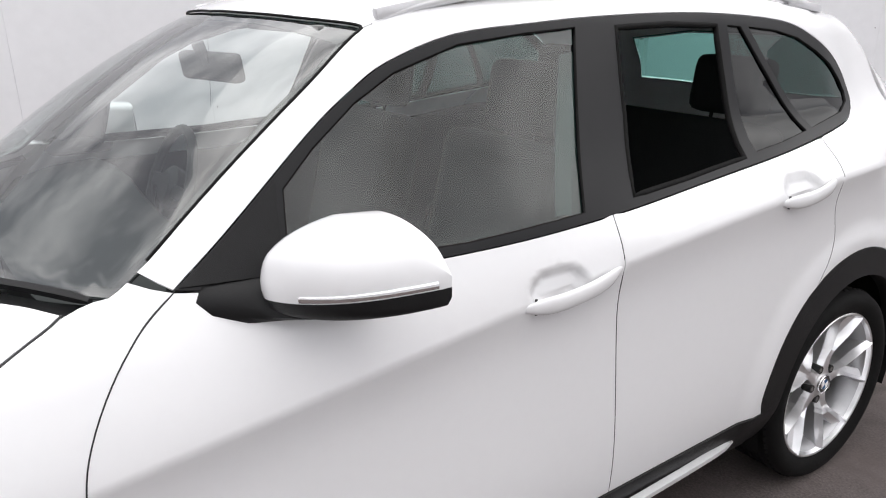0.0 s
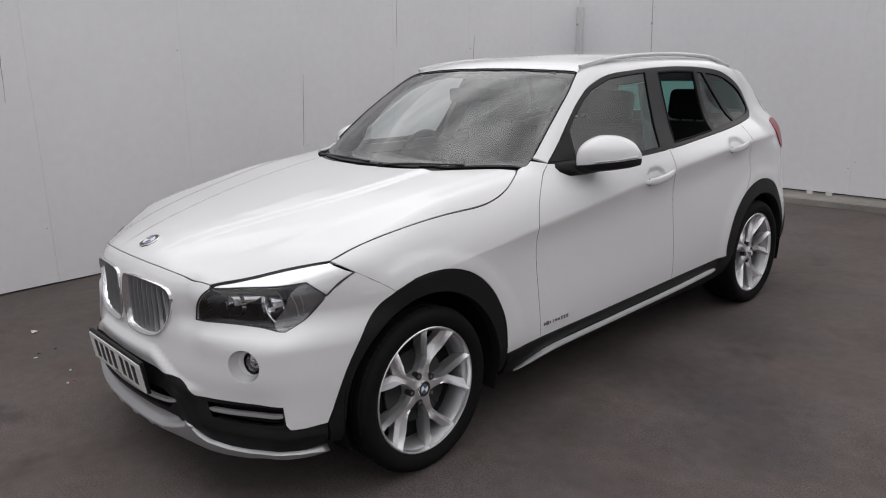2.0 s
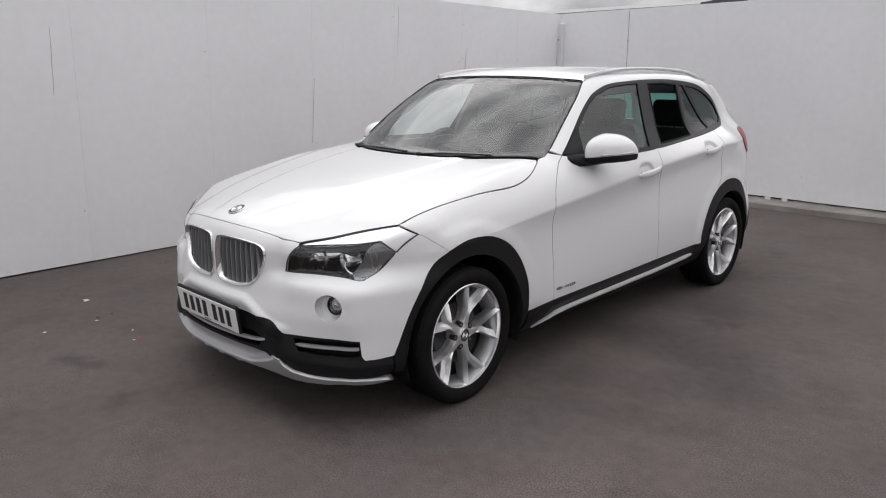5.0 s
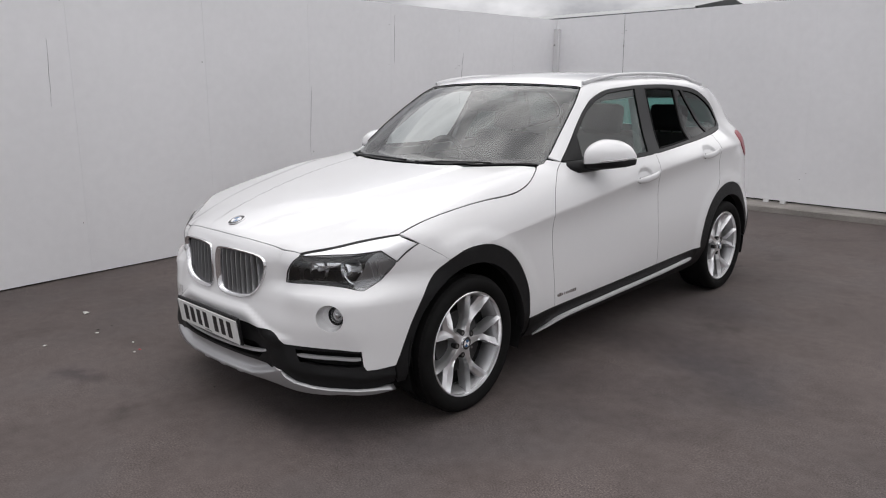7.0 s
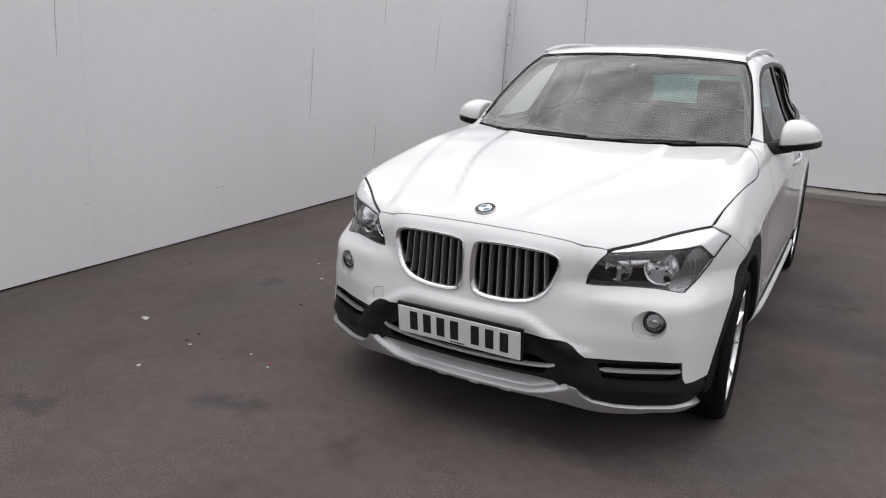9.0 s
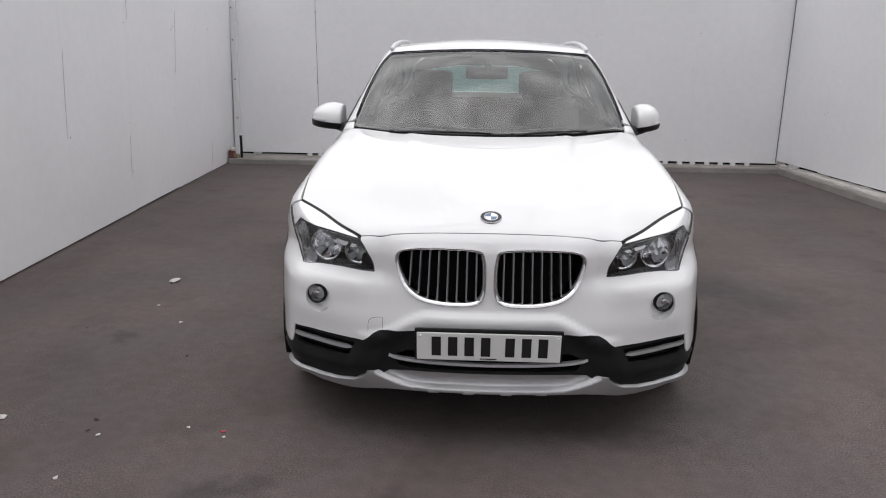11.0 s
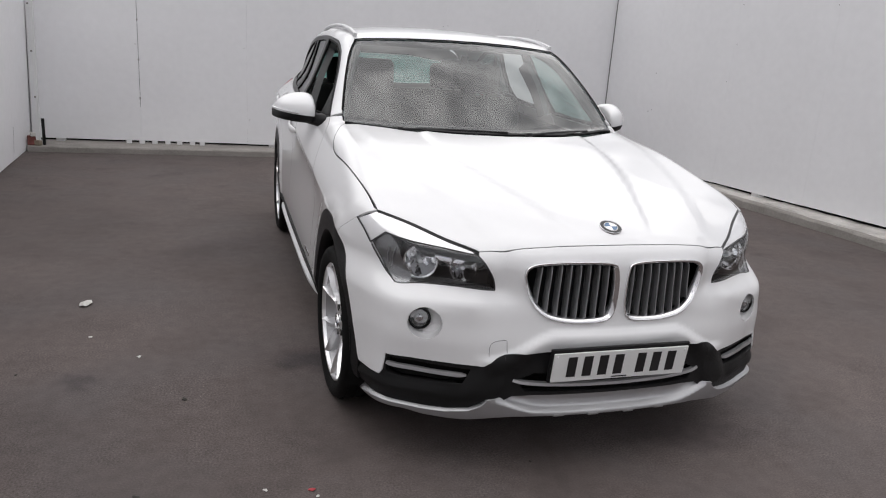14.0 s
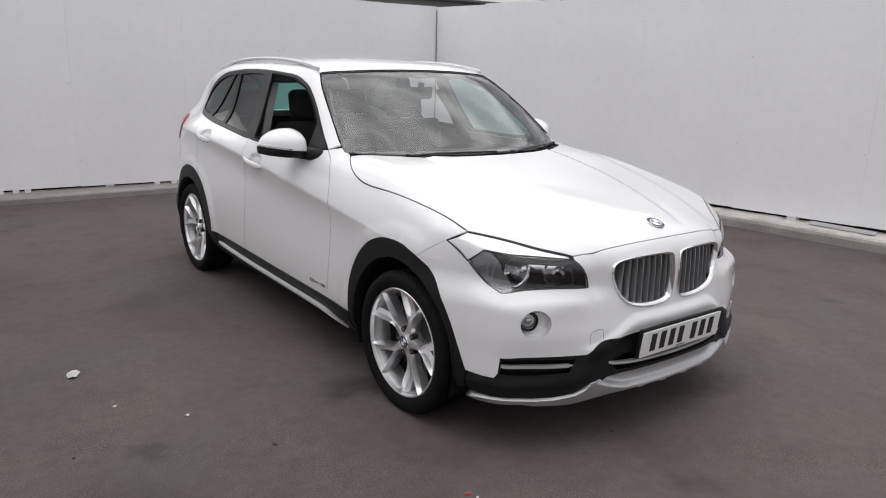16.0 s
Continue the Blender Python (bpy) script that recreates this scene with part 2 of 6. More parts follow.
def box(bm, size, at=(0, 0, 0), bevel=0.0, turn=None, seg=2):
    m = (turn or Matrix.Identity(4)).copy()
    m.translation = at
    got = bmesh.ops.create_cube(bm, size=1, matrix=m @ Matrix.Diagonal((*size, 1)))
    if bevel:
        edges = list({e for v in got["verts"] for e in v.link_edges})
        bmesh.ops.bevel(bm, geom=edges, offset=bevel, segments=seg, affect="EDGES", profile=0.6)
    return bm


def boxed(size, at=(0, 0, 0), bevel=0.0, turn=None, seg=2):
    return box(bmesh.new(), size, at, bevel, turn, seg)


def lathe(profile, steps=48, axis="X", close=False):
    """Turns (radius, along) points about an axis."""
    bm, rings = bmesh.new(), []
    for k in range(steps):
        a = 2 * math.pi * k / steps
        c, s = math.cos(a), math.sin(a)
        put = {"X": lambda r, h: (h, r * c, r * s), "Y": lambda r, h: (r * c, h, r * s), "Z": lambda r, h: (r * c, r * s, h)}[axis]
        rings.append([bm.verts.new(put(r, h)) for r, h in profile])
    n = len(profile)
    for k in range(steps):
        a, b = rings[k], rings[(k + 1) % steps]
        for i in range(n if close else n - 1):
            j = (i + 1) % n
            bm.faces.new((a[i], a[j], b[j], b[i]))
    bmesh.ops.remove_doubles(bm, verts=bm.verts, dist=1e-5)
    bmesh.ops.recalc_face_normals(bm, faces=bm.faces)
    return bm


def sweep(points, section, closed=False, up=(0, 0, 1), scale=None, bm=None):
    """Carries a closed section of (across, up) along points; capped where open."""
    bm = bm or bmesh.new()
    pts, rings = [Vector(p) for p in points], []
    n = len(pts)
    for i, p in enumerate(pts):
        ahead = (pts[(i + 1) % n] if closed or i < n - 1 else p) - (pts[i - 1] if closed or i else p)
        ahead.normalize()
        across = ahead.cross(Vector(up)).normalized()
        above = across.cross(ahead).normalized()
        k = scale[i] if scale else 1.0
        rings.append([bm.verts.new(p + across * a * k + above * b * k) for a, b in section])
    m = len(section)
    for i in range(n if closed else n - 1):
        a, b = rings[i], rings[(i + 1) % n]
        for j in range(m):
            bm.faces.new((a[j], a[(j + 1) % m], b[(j + 1) % m], b[j]))
    if not closed:
        bm.faces.new(rings[0][::-1])
        bm.faces.new(rings[-1])
    bmesh.ops.recalc_face_normals(bm, faces=bm.faces)
    return bm


def ring(rx, rz, n=8):
    return [(rx * math.cos(2 * math.pi * k / n), rz * math.sin(2 * math.pi * k / n)) for k in range(n)]


def bend(points, per=6, closed=False):
    """A smooth curve through points of any dimension."""
    p = np.array(points, float)
    n, out = len(p), []
    for i in range(n if closed else n - 1):
        a, b = p[i], p[(i + 1) % n]
        z = p[i - 1] if closed or i else 2 * a - b
        c = p[(i + 2) % n] if closed or i + 2 < n else 2 * b - a
        for k in range(per):
            t = k / per
            out.append(0.5 * (2 * a + (b - z) * t + (2 * z - 5 * a + 4 * b - c) * t * t + (3 * a - z - 3 * b + c) * t**3))
    if not closed:
        out.append(p[-1])
    return np.array(out)


# ---- the yard: asphalt, boarded fences, kerbs ----
def make_ground():
    bm = bmesh.new()
    bmesh.ops.create_grid(bm, x_segments=40, y_segments=40, size=250)
    ob = part("ground", bm, ASPHALT)
    tagged(ob, "worn dark grey-brown asphalt yard with damp patches", "ground", kind="structure")


REAR, LEFT, TOP_Z = 6.30, -3.345, 2.32
REAR_A, REAR_B = (-3.36, 6.54), (3.76, 6.20)


def rear_y(x):
    """The rear fence stands a little askew to the kerb."""
    return REAR_A[1] + (REAR_B[1] - REAR_A[1]) * (x - REAR_A[0]) / (REAR_B[0] - REAR_A[0])


def fence(name, start, end, seams, bottom, label, lean=0.0):
    """A boarded wall on posts: boards side by side with fine joints and screw heads."""
    a, b = Vector((*start, 0)), Vector((*end, 0))
    along = (b - a).normalized()
    out = Vector((along.y, -along.x, 0))
    root = new(name)
    tagged(root, label, "fence", kind="structure")
    turn = Matrix((along, -out, (0, 0, 1))).transposed().to_4x4()
    root.matrix_world = Matrix.Translation(a) @ turn @ Matrix.Rotation(radians(lean), 4, "X")
    rnd = random.Random(name)
    cuts = [0.0, *seams, (b - a).length]
    for lo, hi in zip(cuts, cuts[1:]):
        z0, z1 = bottom + rnd.uniform(-0.006, 0.006), TOP_Z + rnd.uniform(-0.008, 0.008)
        bm = boxed((hi - lo - 0.0008, 0.018, z1 - z0), ((lo + hi) / 2, rnd.uniform(0, 0.0006), (z0 + z1) / 2), 0.0005, seg=1)
        part("board", bm, BOARD, root)
    bm = bmesh.new()
    for lo in cuts[1:-1]:
        for z in np.arange(0.4, 2.2, 0.42):
            for dx in (-0.03, 0.03):
                if rnd.random() < 0.3:
                    bmesh.ops.create_cone(bm, cap_ends=True, segments=6, radius1=0.005, radius2=0.004, depth=0.003, matrix=pose(lo + dx, -0.0105, z + rnd.uniform(-0.04, 0.04), 90))
    if bm.verts:
        part("screw_heads", bm, STEEL, root, "small steel screw heads along the joints")
    else:
        bm.free()
    bm = bmesh.new()
    for x in np.arange(0.3, (b - a).length, 2.4):
        box(bm, (0.09, 0.09, TOP_Z - 0.1), (x, 0.06, TOP_Z / 2 - 0.03), 0.004)
    for z in (0.35, 1.2, 2.1):
        box(bm, ((b - a).length, 0.045, 0.09), ((b - a).length / 2, 0.033, z), 0.003)
    part("fence_frame", bm, BATTEN, root, "timber posts and rails behind the boards")
    return root


def kerb(name, start, end, width, height, mat, label, rough=0.0):
    a, b = Vector((*start, 0)), Vector((*end, 0))
    along, n = (b - a).normalized(), int((b - a).length / 0.12)
    side_way = Vector((-along.y, along.x, 0))
    bm, rows, rnd = bmesh.new(), [], random.Random(name)
    prof = [(0, -0.02), (0, height * 0.8), (0.012, height), (width, height), (width, -0.02)]
    for i in range(n + 1):
        p = a + (b - a) * i / n
        rows.append([bm.verts.new(p + side_way * (w + rnd.uniform(-rough, rough)) + Vector((0, 0, h + (rnd.uniform(-rough, rough) if h > 0 else 0)))) for w, h in prof])
    for r, s in zip(rows, rows[1:]):
        for j in range(len(prof) - 1):
            bm.faces.new((r[j], r[j + 1], s[j + 1], s[j]))
    bm.faces.new(rows[0])
    bm.faces.new(rows[-1][::-1])
    bmesh.ops.recalc_face_normals(bm, faces=bm.faces)
    return tagged(part(name, bm, mat), label, "kerb", kind="structure")


RIGHT_A, RIGHT_B = (3.93, REAR), (5.36, -9.0)
make_ground()
LEFT_WALL = fence("wall_left", (-2.62, -9.0), (-3.37, REAR_A[1] + 0.02), [1.97 + 1.14 * k for k in range(1, 12)], 0.013, "tall fence of off-white painted boards", 2.0)
REAR_WALL = fence("wall_rear", REAR_A, REAR_B, [1.19 + 1.205 * k for k in range(0, 5)], 0.105, "tall fence of off-white painted boards above a kerb")
RIGHT_WALL = ((3.755, 6.185), (6.02, -9.0))
fence("wall_right", *RIGHT_WALL, [1.2 * k + 0.9 for k in range(0, 12)], 0.145, "tall fence of off-white painted boards above a kerb")
# unseen fence, added to cut the low light reaching the car's front
fence("wall_front", (6.05, -9.0), (-2.64, -9.0), [1.2 * k + 0.7 for k in range(0, 6)], 0.012, "unseen board fence added to limit light on the car's front")
kerb("kerb_rear", (LEFT + 0.02, 6.14), (3.80, 6.05), 0.56, 0.07, KERB, "weathered grey concrete kerb under the fence", 0.003)
kerb("kerb_right", (RIGHT_A[0] - 0.22, REAR - 0.1), (RIGHT_B[0] - 0.22, RIGHT_B[1]), 0.09, 0.085, KERB, "weathered grey concrete kerb under the fence", 0.004)
kerb("kerb_right_top", (RIGHT_A[0] - 0.15, REAR - 0.1), (RIGHT_B[0] - 0.15, RIGHT_B[1]), 0.86, 0.10, KERB_WHITE, "rough whitened concrete strip along the kerb", 0.006)


def spacers():
    """Short blocks that hold the boards above the kerb."""
    rnd = random.Random(5)
    for x in [-2.32 + 0.14 * k for k in range(7)] + [-0.15, 0.03] + [2.05 + 0.17 * k for k in range(9)]:
        ob = part("fence_spacer", boxed((0.06, 0.03, 0.048), (0, 0, 0.024), 0.003), BATTEN)
        x += rnd.uniform(-0.015, 0.015)
        ob.location = (x, rear_y(x) + 0.002, 0.069)
        tagged(ob, "small pale block under the rear fence", "spacer block", "fence spacers")
    # black strips behind the fences put the foot gap's shade in as colour
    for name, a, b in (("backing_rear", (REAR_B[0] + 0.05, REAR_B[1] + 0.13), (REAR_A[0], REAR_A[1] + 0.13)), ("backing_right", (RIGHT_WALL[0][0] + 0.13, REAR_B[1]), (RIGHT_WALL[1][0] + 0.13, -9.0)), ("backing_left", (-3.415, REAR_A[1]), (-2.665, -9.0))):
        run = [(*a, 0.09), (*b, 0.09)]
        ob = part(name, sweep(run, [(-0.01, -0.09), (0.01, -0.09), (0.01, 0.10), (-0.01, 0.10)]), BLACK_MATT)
        tagged(ob, "black strip standing in for shade behind the fence foot", "backing", kind="structure")


spacers()


def corner_batten():
    ob = thing("corner_post", (LEFT + 0.075, rear_y(LEFT) - 0.042, 0.07), "white square timber post in the fence corner", "post")
    part("post", boxed((0.075, 0.06, 2.12), (0, 0, 1.06), 0.006, Euler((0, radians(1.2), 0)).to_matrix().to_4x4()), BATTEN, ob)
    for z in (0.5, 1.0, 1.5, 1.9):
        part("bolt", boxed((0.02, 0.012, 0.02), (0.0, -0.034, z), 0.003), STEEL, ob)


corner_batten()


def open_joint(root, x, wide, lo, hi, label):
    """A dark gap between two boards, with its clips."""
    joint = part("open_joint", boxed((wide, 0.003, hi - lo), (x, -0.0105, (lo + hi) / 2)), JOINT, root, label)
    for z in np.arange(lo + 0.1, hi, 0.44):
        part("clip", boxed((0.016, 0.006, 0.022), (x, -0.013, z), 0.002), STEEL, joint)


open_joint(REAR_WALL, 1.19, 0.0035, 0.5, 2.31, "dark open joint between two boards")
ob = part("trim_corner", boxed((0.006, 0.012, 2.15), (0, 0, 1.075), 0.002), JOINT)
ob.location = (RIGHT_WALL[0][0] - 0.012, REAR_B[1] - 0.020, 0.12)
tagged(ob, "dark open joint in the fence corner", "trim", kind="structure")


def building(name, at, wide, deep, eaves, rise, label):
    ob = thing(name, at, label, "building")
    part("wall", boxed((wide, deep, eaves), (wide / 2, deep / 2, eaves / 2), 0.02), ROOFING, ob)
    bm = bmesh.new()
    n = 90
    rows = []
    for i in range(n + 1):
        x, h = wide * i / n, 0.03 if i % 2 else 0.0
        rows.append([bm.verts.new((x, -0.25, eaves + h)), bm.verts.new((x, deep / 2, eaves + rise + h)), bm.verts.new((x, deep + 0.25, eaves + h))])
    for a, b in zip(rows, rows[1:]):
        bm.faces.new((a[0], b[0], b[1], a[1]))
        bm.faces.new((a[1], b[1], b[2], a[2]))
    part("roof", bm, ROOFING, ob, "pale ribbed metal roof sheets")
    part("gutter", sweep([(0, -0.3, eaves - 0.02), (wide, -0.3, eaves - 0.02)], ring(0.06, 0.06)), DARK_EDGE, ob, "dark gutter")
    verge = [(wide + 0.02, -0.28, eaves + 0.02), (wide + 0.02, deep / 2, eaves + rise + 0.03), (wide + 0.02, deep + 0.28, eaves + 0.02)]
    part("verge", sweep(verge, [(-0.03, -0.09), (0.03, -0.09), (0.03, 0.05), (-0.03, 0.05)]), DARK_EDGE, ob, "dark verge board")


building("warehouse", (-12.0, 14.0, 0), 7.35, 3.1, 2.98, 0.27, "low pale metal-roofed warehouse beyond the fence")
building("ribbed_shed", (5.2, 14.0, 0), 9.0, 9.0, 3.25, 1.2, "ribbed grey metal shed beyond the fence")


def litter(name, at, size, mat, label, turn, seed):
    rnd = random.Random(seed)
    bm = bmesh.new()
    ctr = bm.verts.new((0, 0, size * 0.22))
    rimv = [bm.verts.new((math.cos(k) * size * rnd.uniform(0.35, 0.6), math.sin(k) * size * rnd.uniform(0.2, 0.4), rnd.uniform(0.001, size * 0.16))) for k in np.arange(0, 6.2, 0.8)]
    for a, b in zip(rimv, rimv[1:] + rimv[:1]):
        bm.faces.new((ctr, a, b))
    low = bmesh.ops.extrude_face_region(bm, geom=bm.faces[:])
    bmesh.ops.translate(bm, verts=[v for v in low["geom"] if isinstance(v, bmesh.types.BMVert)], vec=(0, 0, 0.002))
    bmesh.ops.recalc_face_normals(bm, faces=bm.faces)
    ob = part(name, bm, mat)
    ob.matrix_world = pose(at[0], at[1], 0.0005, 0, 0, turn)
    return tagged(ob, label, "litter")


for n, (at, size, mat, label) in enumerate([
    ((-1.985, -0.650), 0.062, PAPER, "crumpled pale paper scrap on the asphalt"),
    ((-1.58, -0.73), 0.018, LEAF, "tiny dark crumb of leaf on the asphalt"),
    ((-1.52, -0.76), 0.024, PAPER, "thin pale scrap on the asphalt"),
    ((-1.52, -1.06), 0.026, PAPER, "thin pale straw on the asphalt"),
    ((-1.19, -0.68), 0.019, PAPER, "tiny white paper scrap on the asphalt"),
    ((-1.04, -0.706), 0.025, RED_BIT, "small red plastic scrap on the asphalt"),
    ((-1.025, -0.745), 0.017, PAPER, "tiny white paper scrap beside a red one"),
    ((-1.678, 0.455), 0.031, PAPER, "small white paper scrap on the asphalt"),
    ((-1.467, 0.011), 0.028, LEAF, "curled dry leaf on the asphalt"),
    ((-1.59, -0.640), 0.025, LEAF, "dark curled leaf on the asphalt"),
    ((-2.15, 0.340), 0.014, LEAF, "tiny dry leaf on the asphalt"),
    ((-1.917, 0.715), 0.022, PAPER, "small pale scrap on the asphalt"),
    ((-2.008, 1.168), 0.099, PAPER, "flat torn white label on the asphalt"),
    ((-0.237, -0.682), 0.014, LEAF, "tiny dry leaf before the car"),
    ((-2.60, 0.20), 0.022, LEAF, "dry leaf near the fence foot"),
]):
    litter("paper_scrap" if mat is PAPER else "red_scrap" if mat is RED_BIT else "dry_leaf", at, size, mat, label, 37 * n, n + 1)


def hairline(root, lo, hi, wide, seed):
    """A dark open stretch of a board joint, wandering down the face, as (along, height) ends."""
    rnd = random.Random(seed)
    bm, rows = bmesh.new(), []
    for k in np.linspace(0, 1, 13):
        x, z = lo[0] + (hi[0] - lo[0]) * k + rnd.uniform(-0.002, 0.002), lo[1] + (hi[1] - lo[1]) * k
        w = wide * (0.25 + 0.75 * math.sin(math.pi * min(max(k * 0.92 + 0.06, 0), 1))) / 2
        rows.append([bm.verts.new((x - w, -0.0094, z)), bm.verts.new((x, -0.0106, z)), bm.verts.new((x + w, -0.0094, z))])
    for a, b in zip(rows, rows[1:]):
        for i in (0, 1):
            bm.faces.new((a[i], a[i + 1], b[i + 1], b[i]))
    part("joint_stretch", bm, JOINT, root, "fine dark open stretch of a board joint")


# dark slivers added on the face where the board joints stand open
for n, (lo, hi, wide) in enumerate([((11.114, 1.454), (11.075, 0.81), 0.004), ((12.287, 2.2), (12.282, 1.698), 0.004), ((13.474, 1.826), (13.415, 1.213), 0.006), ((12.192, 0.707), (12.173, 0.326), 0.006), ((14.563, 0.349), (14.528, 0.086), 0.005), ((8.656, 1.828), (8.641, 1.336), 0.003)]):
    hairline(LEFT_WALL, lo, hi, wide, n)


def chunk(size, seed):
    """A broken lump with uneven faces."""
    rnd = random.Random(seed)
    bm = boxed(size, (0, 0, size[2] / 2), min(size) * 0.12, seg=1)
    for v in bm.verts:
        if v.co.z > 0.01:
            v.co += Vector([rnd.uniform(-0.006, 0.006) for _ in range(3)])
    return bm


for size, at, turn, mat, label in [((0.085, 0.075, 0.10), (-3.285, 6.20, 0.069), 8, RUST, "broken red brick half on the kerb corner"), ((0.060, 0.060, 0.055), (-3.215, 6.178, 0.069), -20, OCHRE, "ochre brick crumb on the kerb corner"), ((0.05, 0.045, 0.04), (-3.265, 6.176, 0.167), 30, PAPER, "pale mortar lump on a broken brick")]:
    ob = part("brick_rubble", chunk(size, label), mat)
    ob.matrix_world = pose(*at, 0, 0, turn)
    tagged(ob, label, "rubble")
pipe = part("pipe_stub", lathe([(0.0, 0.0), (0.017, 0.0), (0.017, 0.29), (0.013, 0.29), (0.013, 0.25), (0.0, 0.25)], 16, "Z"), BLACK_PLASTIC, None, "", 40)
pipe.location = (-3.165, 6.225, 0.069)
tagged(pipe, "short black plastic pipe standing in the fence corner", "pipe")


def right_x(y):
    return RIGHT_A[0] + (RIGHT_B[0] - RIGHT_A[0]) * (REAR - y) / (REAR - RIGHT_B[1])


bar_bm = sweep([(0, -0.30, 0.0), (0, 0.30, 0.0)], [(-0.04, 0.0), (0.04, 0.0), (0.04, 0.022), (0.034, 0.022), (0.034, 0.006), (-0.034, 0.006), (-0.034, 0.022), (-0.04, 0.022)])
channel = part("metal_channel", bar_bm, SATIN)
channel.matrix_world = pose(right_x(0.65) + 0.05, 0.65, 0.1075, 0, 0, 1.5)
tagged(channel, "pale metal channel offcut lying on the kerb strip", "metal bar")
# ---- the car's outer surface, as one smooth implicit form: x across, y backwards, z up ----
def spline(xs, ys):
    """A natural cubic spline, flat beyond its ends."""
    xs, ys = np.array(xs, float), np.array(ys, float)
    n, h = len(xs), np.diff(xs)
    a, r = np.eye(n), np.zeros(n)
    for i in range(1, n - 1):
        a[i, i - 1 : i + 2] = h[i - 1], 2 * (h[i - 1] + h[i]), h[i]
        r[i] = 6 * ((ys[i + 1] - ys[i]) / h[i] - (ys[i] - ys[i - 1]) / h[i - 1])
    m = np.linalg.solve(a, r)

    def at(q):
        q = np.clip(q, xs[0], xs[-1])
        i = np.clip(np.searchsorted(xs, q) - 1, 0, n - 2)
        d, e, w = q - xs[i], xs[i + 1] - q, h[i]
        return (m[i] * e**3 + m[i + 1] * d**3) / (6 * w) + (ys[i] / w - m[i] * w / 6) * e + (ys[i + 1] / w - m[i + 1] * w / 6) * d

    return at


def smax(a, b, k):
    h = np.maximum(k - np.abs(a - b), 0) / k
    return np.maximum(a, b) + h * h * k / 4


def smooth(t):
    t = np.clip(t, 0, 1)
    return t * t * (3 - 2 * t)


HALF_WIDTH = spline([-0.9, -0.6, -0.3, 0.0, 0.4, 0.9, 1.5, 2.3, 2.8, 3.2, 3.7], [0.82, 0.863, 0.883, 0.886, 0.889, 0.891, 0.893, 0.896, 0.893, 0.866, 0.83])
SIDE_LOW = spline([-0.2, 0.0, 0.12, 0.24, 0.40, 0.58, 0.76, 0.92, 1.0], [-0.2, -0.085, -0.02, 0.002, 0.004, -0.005, -0.015, -0.0135, -0.002])
SIDE_HIGH = spline([0.0, 0.04, 0.10, 0.16, 0.22, 0.32, 0.45, 0.57, 0.75], [-0.002, -0.012, -0.036, -0.066, -0.10, -0.15, -0.212, -0.268, -0.36])
REAR_HIGH = spline([0.0, 0.03, 0.06, 0.10, 0.16, 0.25, 0.32, 0.42, 0.55, 0.7], [-0.002, -0.018, -0.046, -0.090, -0.140, -0.182, -0.206, -0.235, -0.28, -0.34])
REAR_NARROW = spline([2.2, 2.35, 2.6, 2.85, 3.2, 3.6], [0.0, 0.006, 0.04, 0.058, 0.055, 0.055])
REAR_SHARE = spline([0.0, 0.05, 0.10, 0.167, 0.233, 0.40, 0.6], [0.0, 0.22, 0.45, 0.50, 0.42, 0.4, 0.4])
NOSE = spline([0.1, 0.22, 0.30, 0.40, 0.50, 0.58, 0.68, 0.78, 0.85, 0.92, 1.1], [-0.70, -0.770, -0.79, -0.785, -0.772, -0.755, -0.752, -0.746, -0.728, -0.68, -0.5])
NOSE_BEND = spline([0.0, 0.2, 0.334, 0.435, 0.50, 0.60, 0.70, 0.76, 0.82, 0.90], [0.0, 0.012, 0.042, 0.082, 0.108, 0.170, 0.248, 0.315, 0.41, 0.60])
BEND_AT = spline([0.1, 0.2, 0.33, 0.41, 0.48, 0.55, 0.605, 0.635, 0.665, 0.72, 1.2], [0.75, 0.74, 0.74, 0.77, 0.71, 0.67, 0.70, 0.83, 0.99, 1.0, 1.0])
TAIL = spline([0.2, 0.35, 0.55, 0.75, 0.95, 1.10, 1.25, 1.40, 1.6], [3.56, 3.63, 3.655, 3.65, 3.60, 3.53, 3.43, 3.30, 3.12])
TAIL_BEND = spline([0.0, 0.3, 0.5, 0.6, 0.69, 0.77, 0.85, 0.92], [0.0, 0.025, 0.08, 0.125, 0.20, 0.33, 0.52, 0.75])
HOOD = spline([-0.85, -0.72, -0.62, -0.45, -0.2, 0.1, 0.4, 0.7, 1.2], [0.79, 0.845, 0.876, 0.916, 0.962, 1.008, 1.050, 1.08, 1.10])
HOOD_DROP = spline([-0.85, -0.62, -0.45, -0.33, -0.1, 0.2, 0.6, 1.2], [0.22, 0.18, 0.100, 0.064, 0.036, 0.015, 0.0, 0.0])
RIDGE = spline([-0.75, -0.67, -0.45, -0.19, 0.05, 0.4, 0.8], [0.11, 0.134, 0.205, 0.295, 0.36, 0.40, 0.42])
OUTER_RIDGE = spline([-0.75, -0.42, 0.02, 0.49, 0.8], [0.40, 0.49, 0.615, 0.69, 0.72])
ROOF = spline([0.9, 1.15, 1.4, 1.8, 2.2, 2.6, 3.0, 3.35, 3.7], [1.445, 1.494, 1.526, 1.547, 1.547, 1.529, 1.494, 1.445, 1.385])


CREASE = spline([-0.9, 0.0, 0.66, 1.04, 1.35, 1.485, 2.37, 2.8, 3.3, 3.8], [0.692, 0.776, 0.838, 0.878, 0.913, 0.928, 1.008, 1.032, 1.030, 1.02])


def crease(y):
    """The height of the side's crease."""
    return CREASE(y)


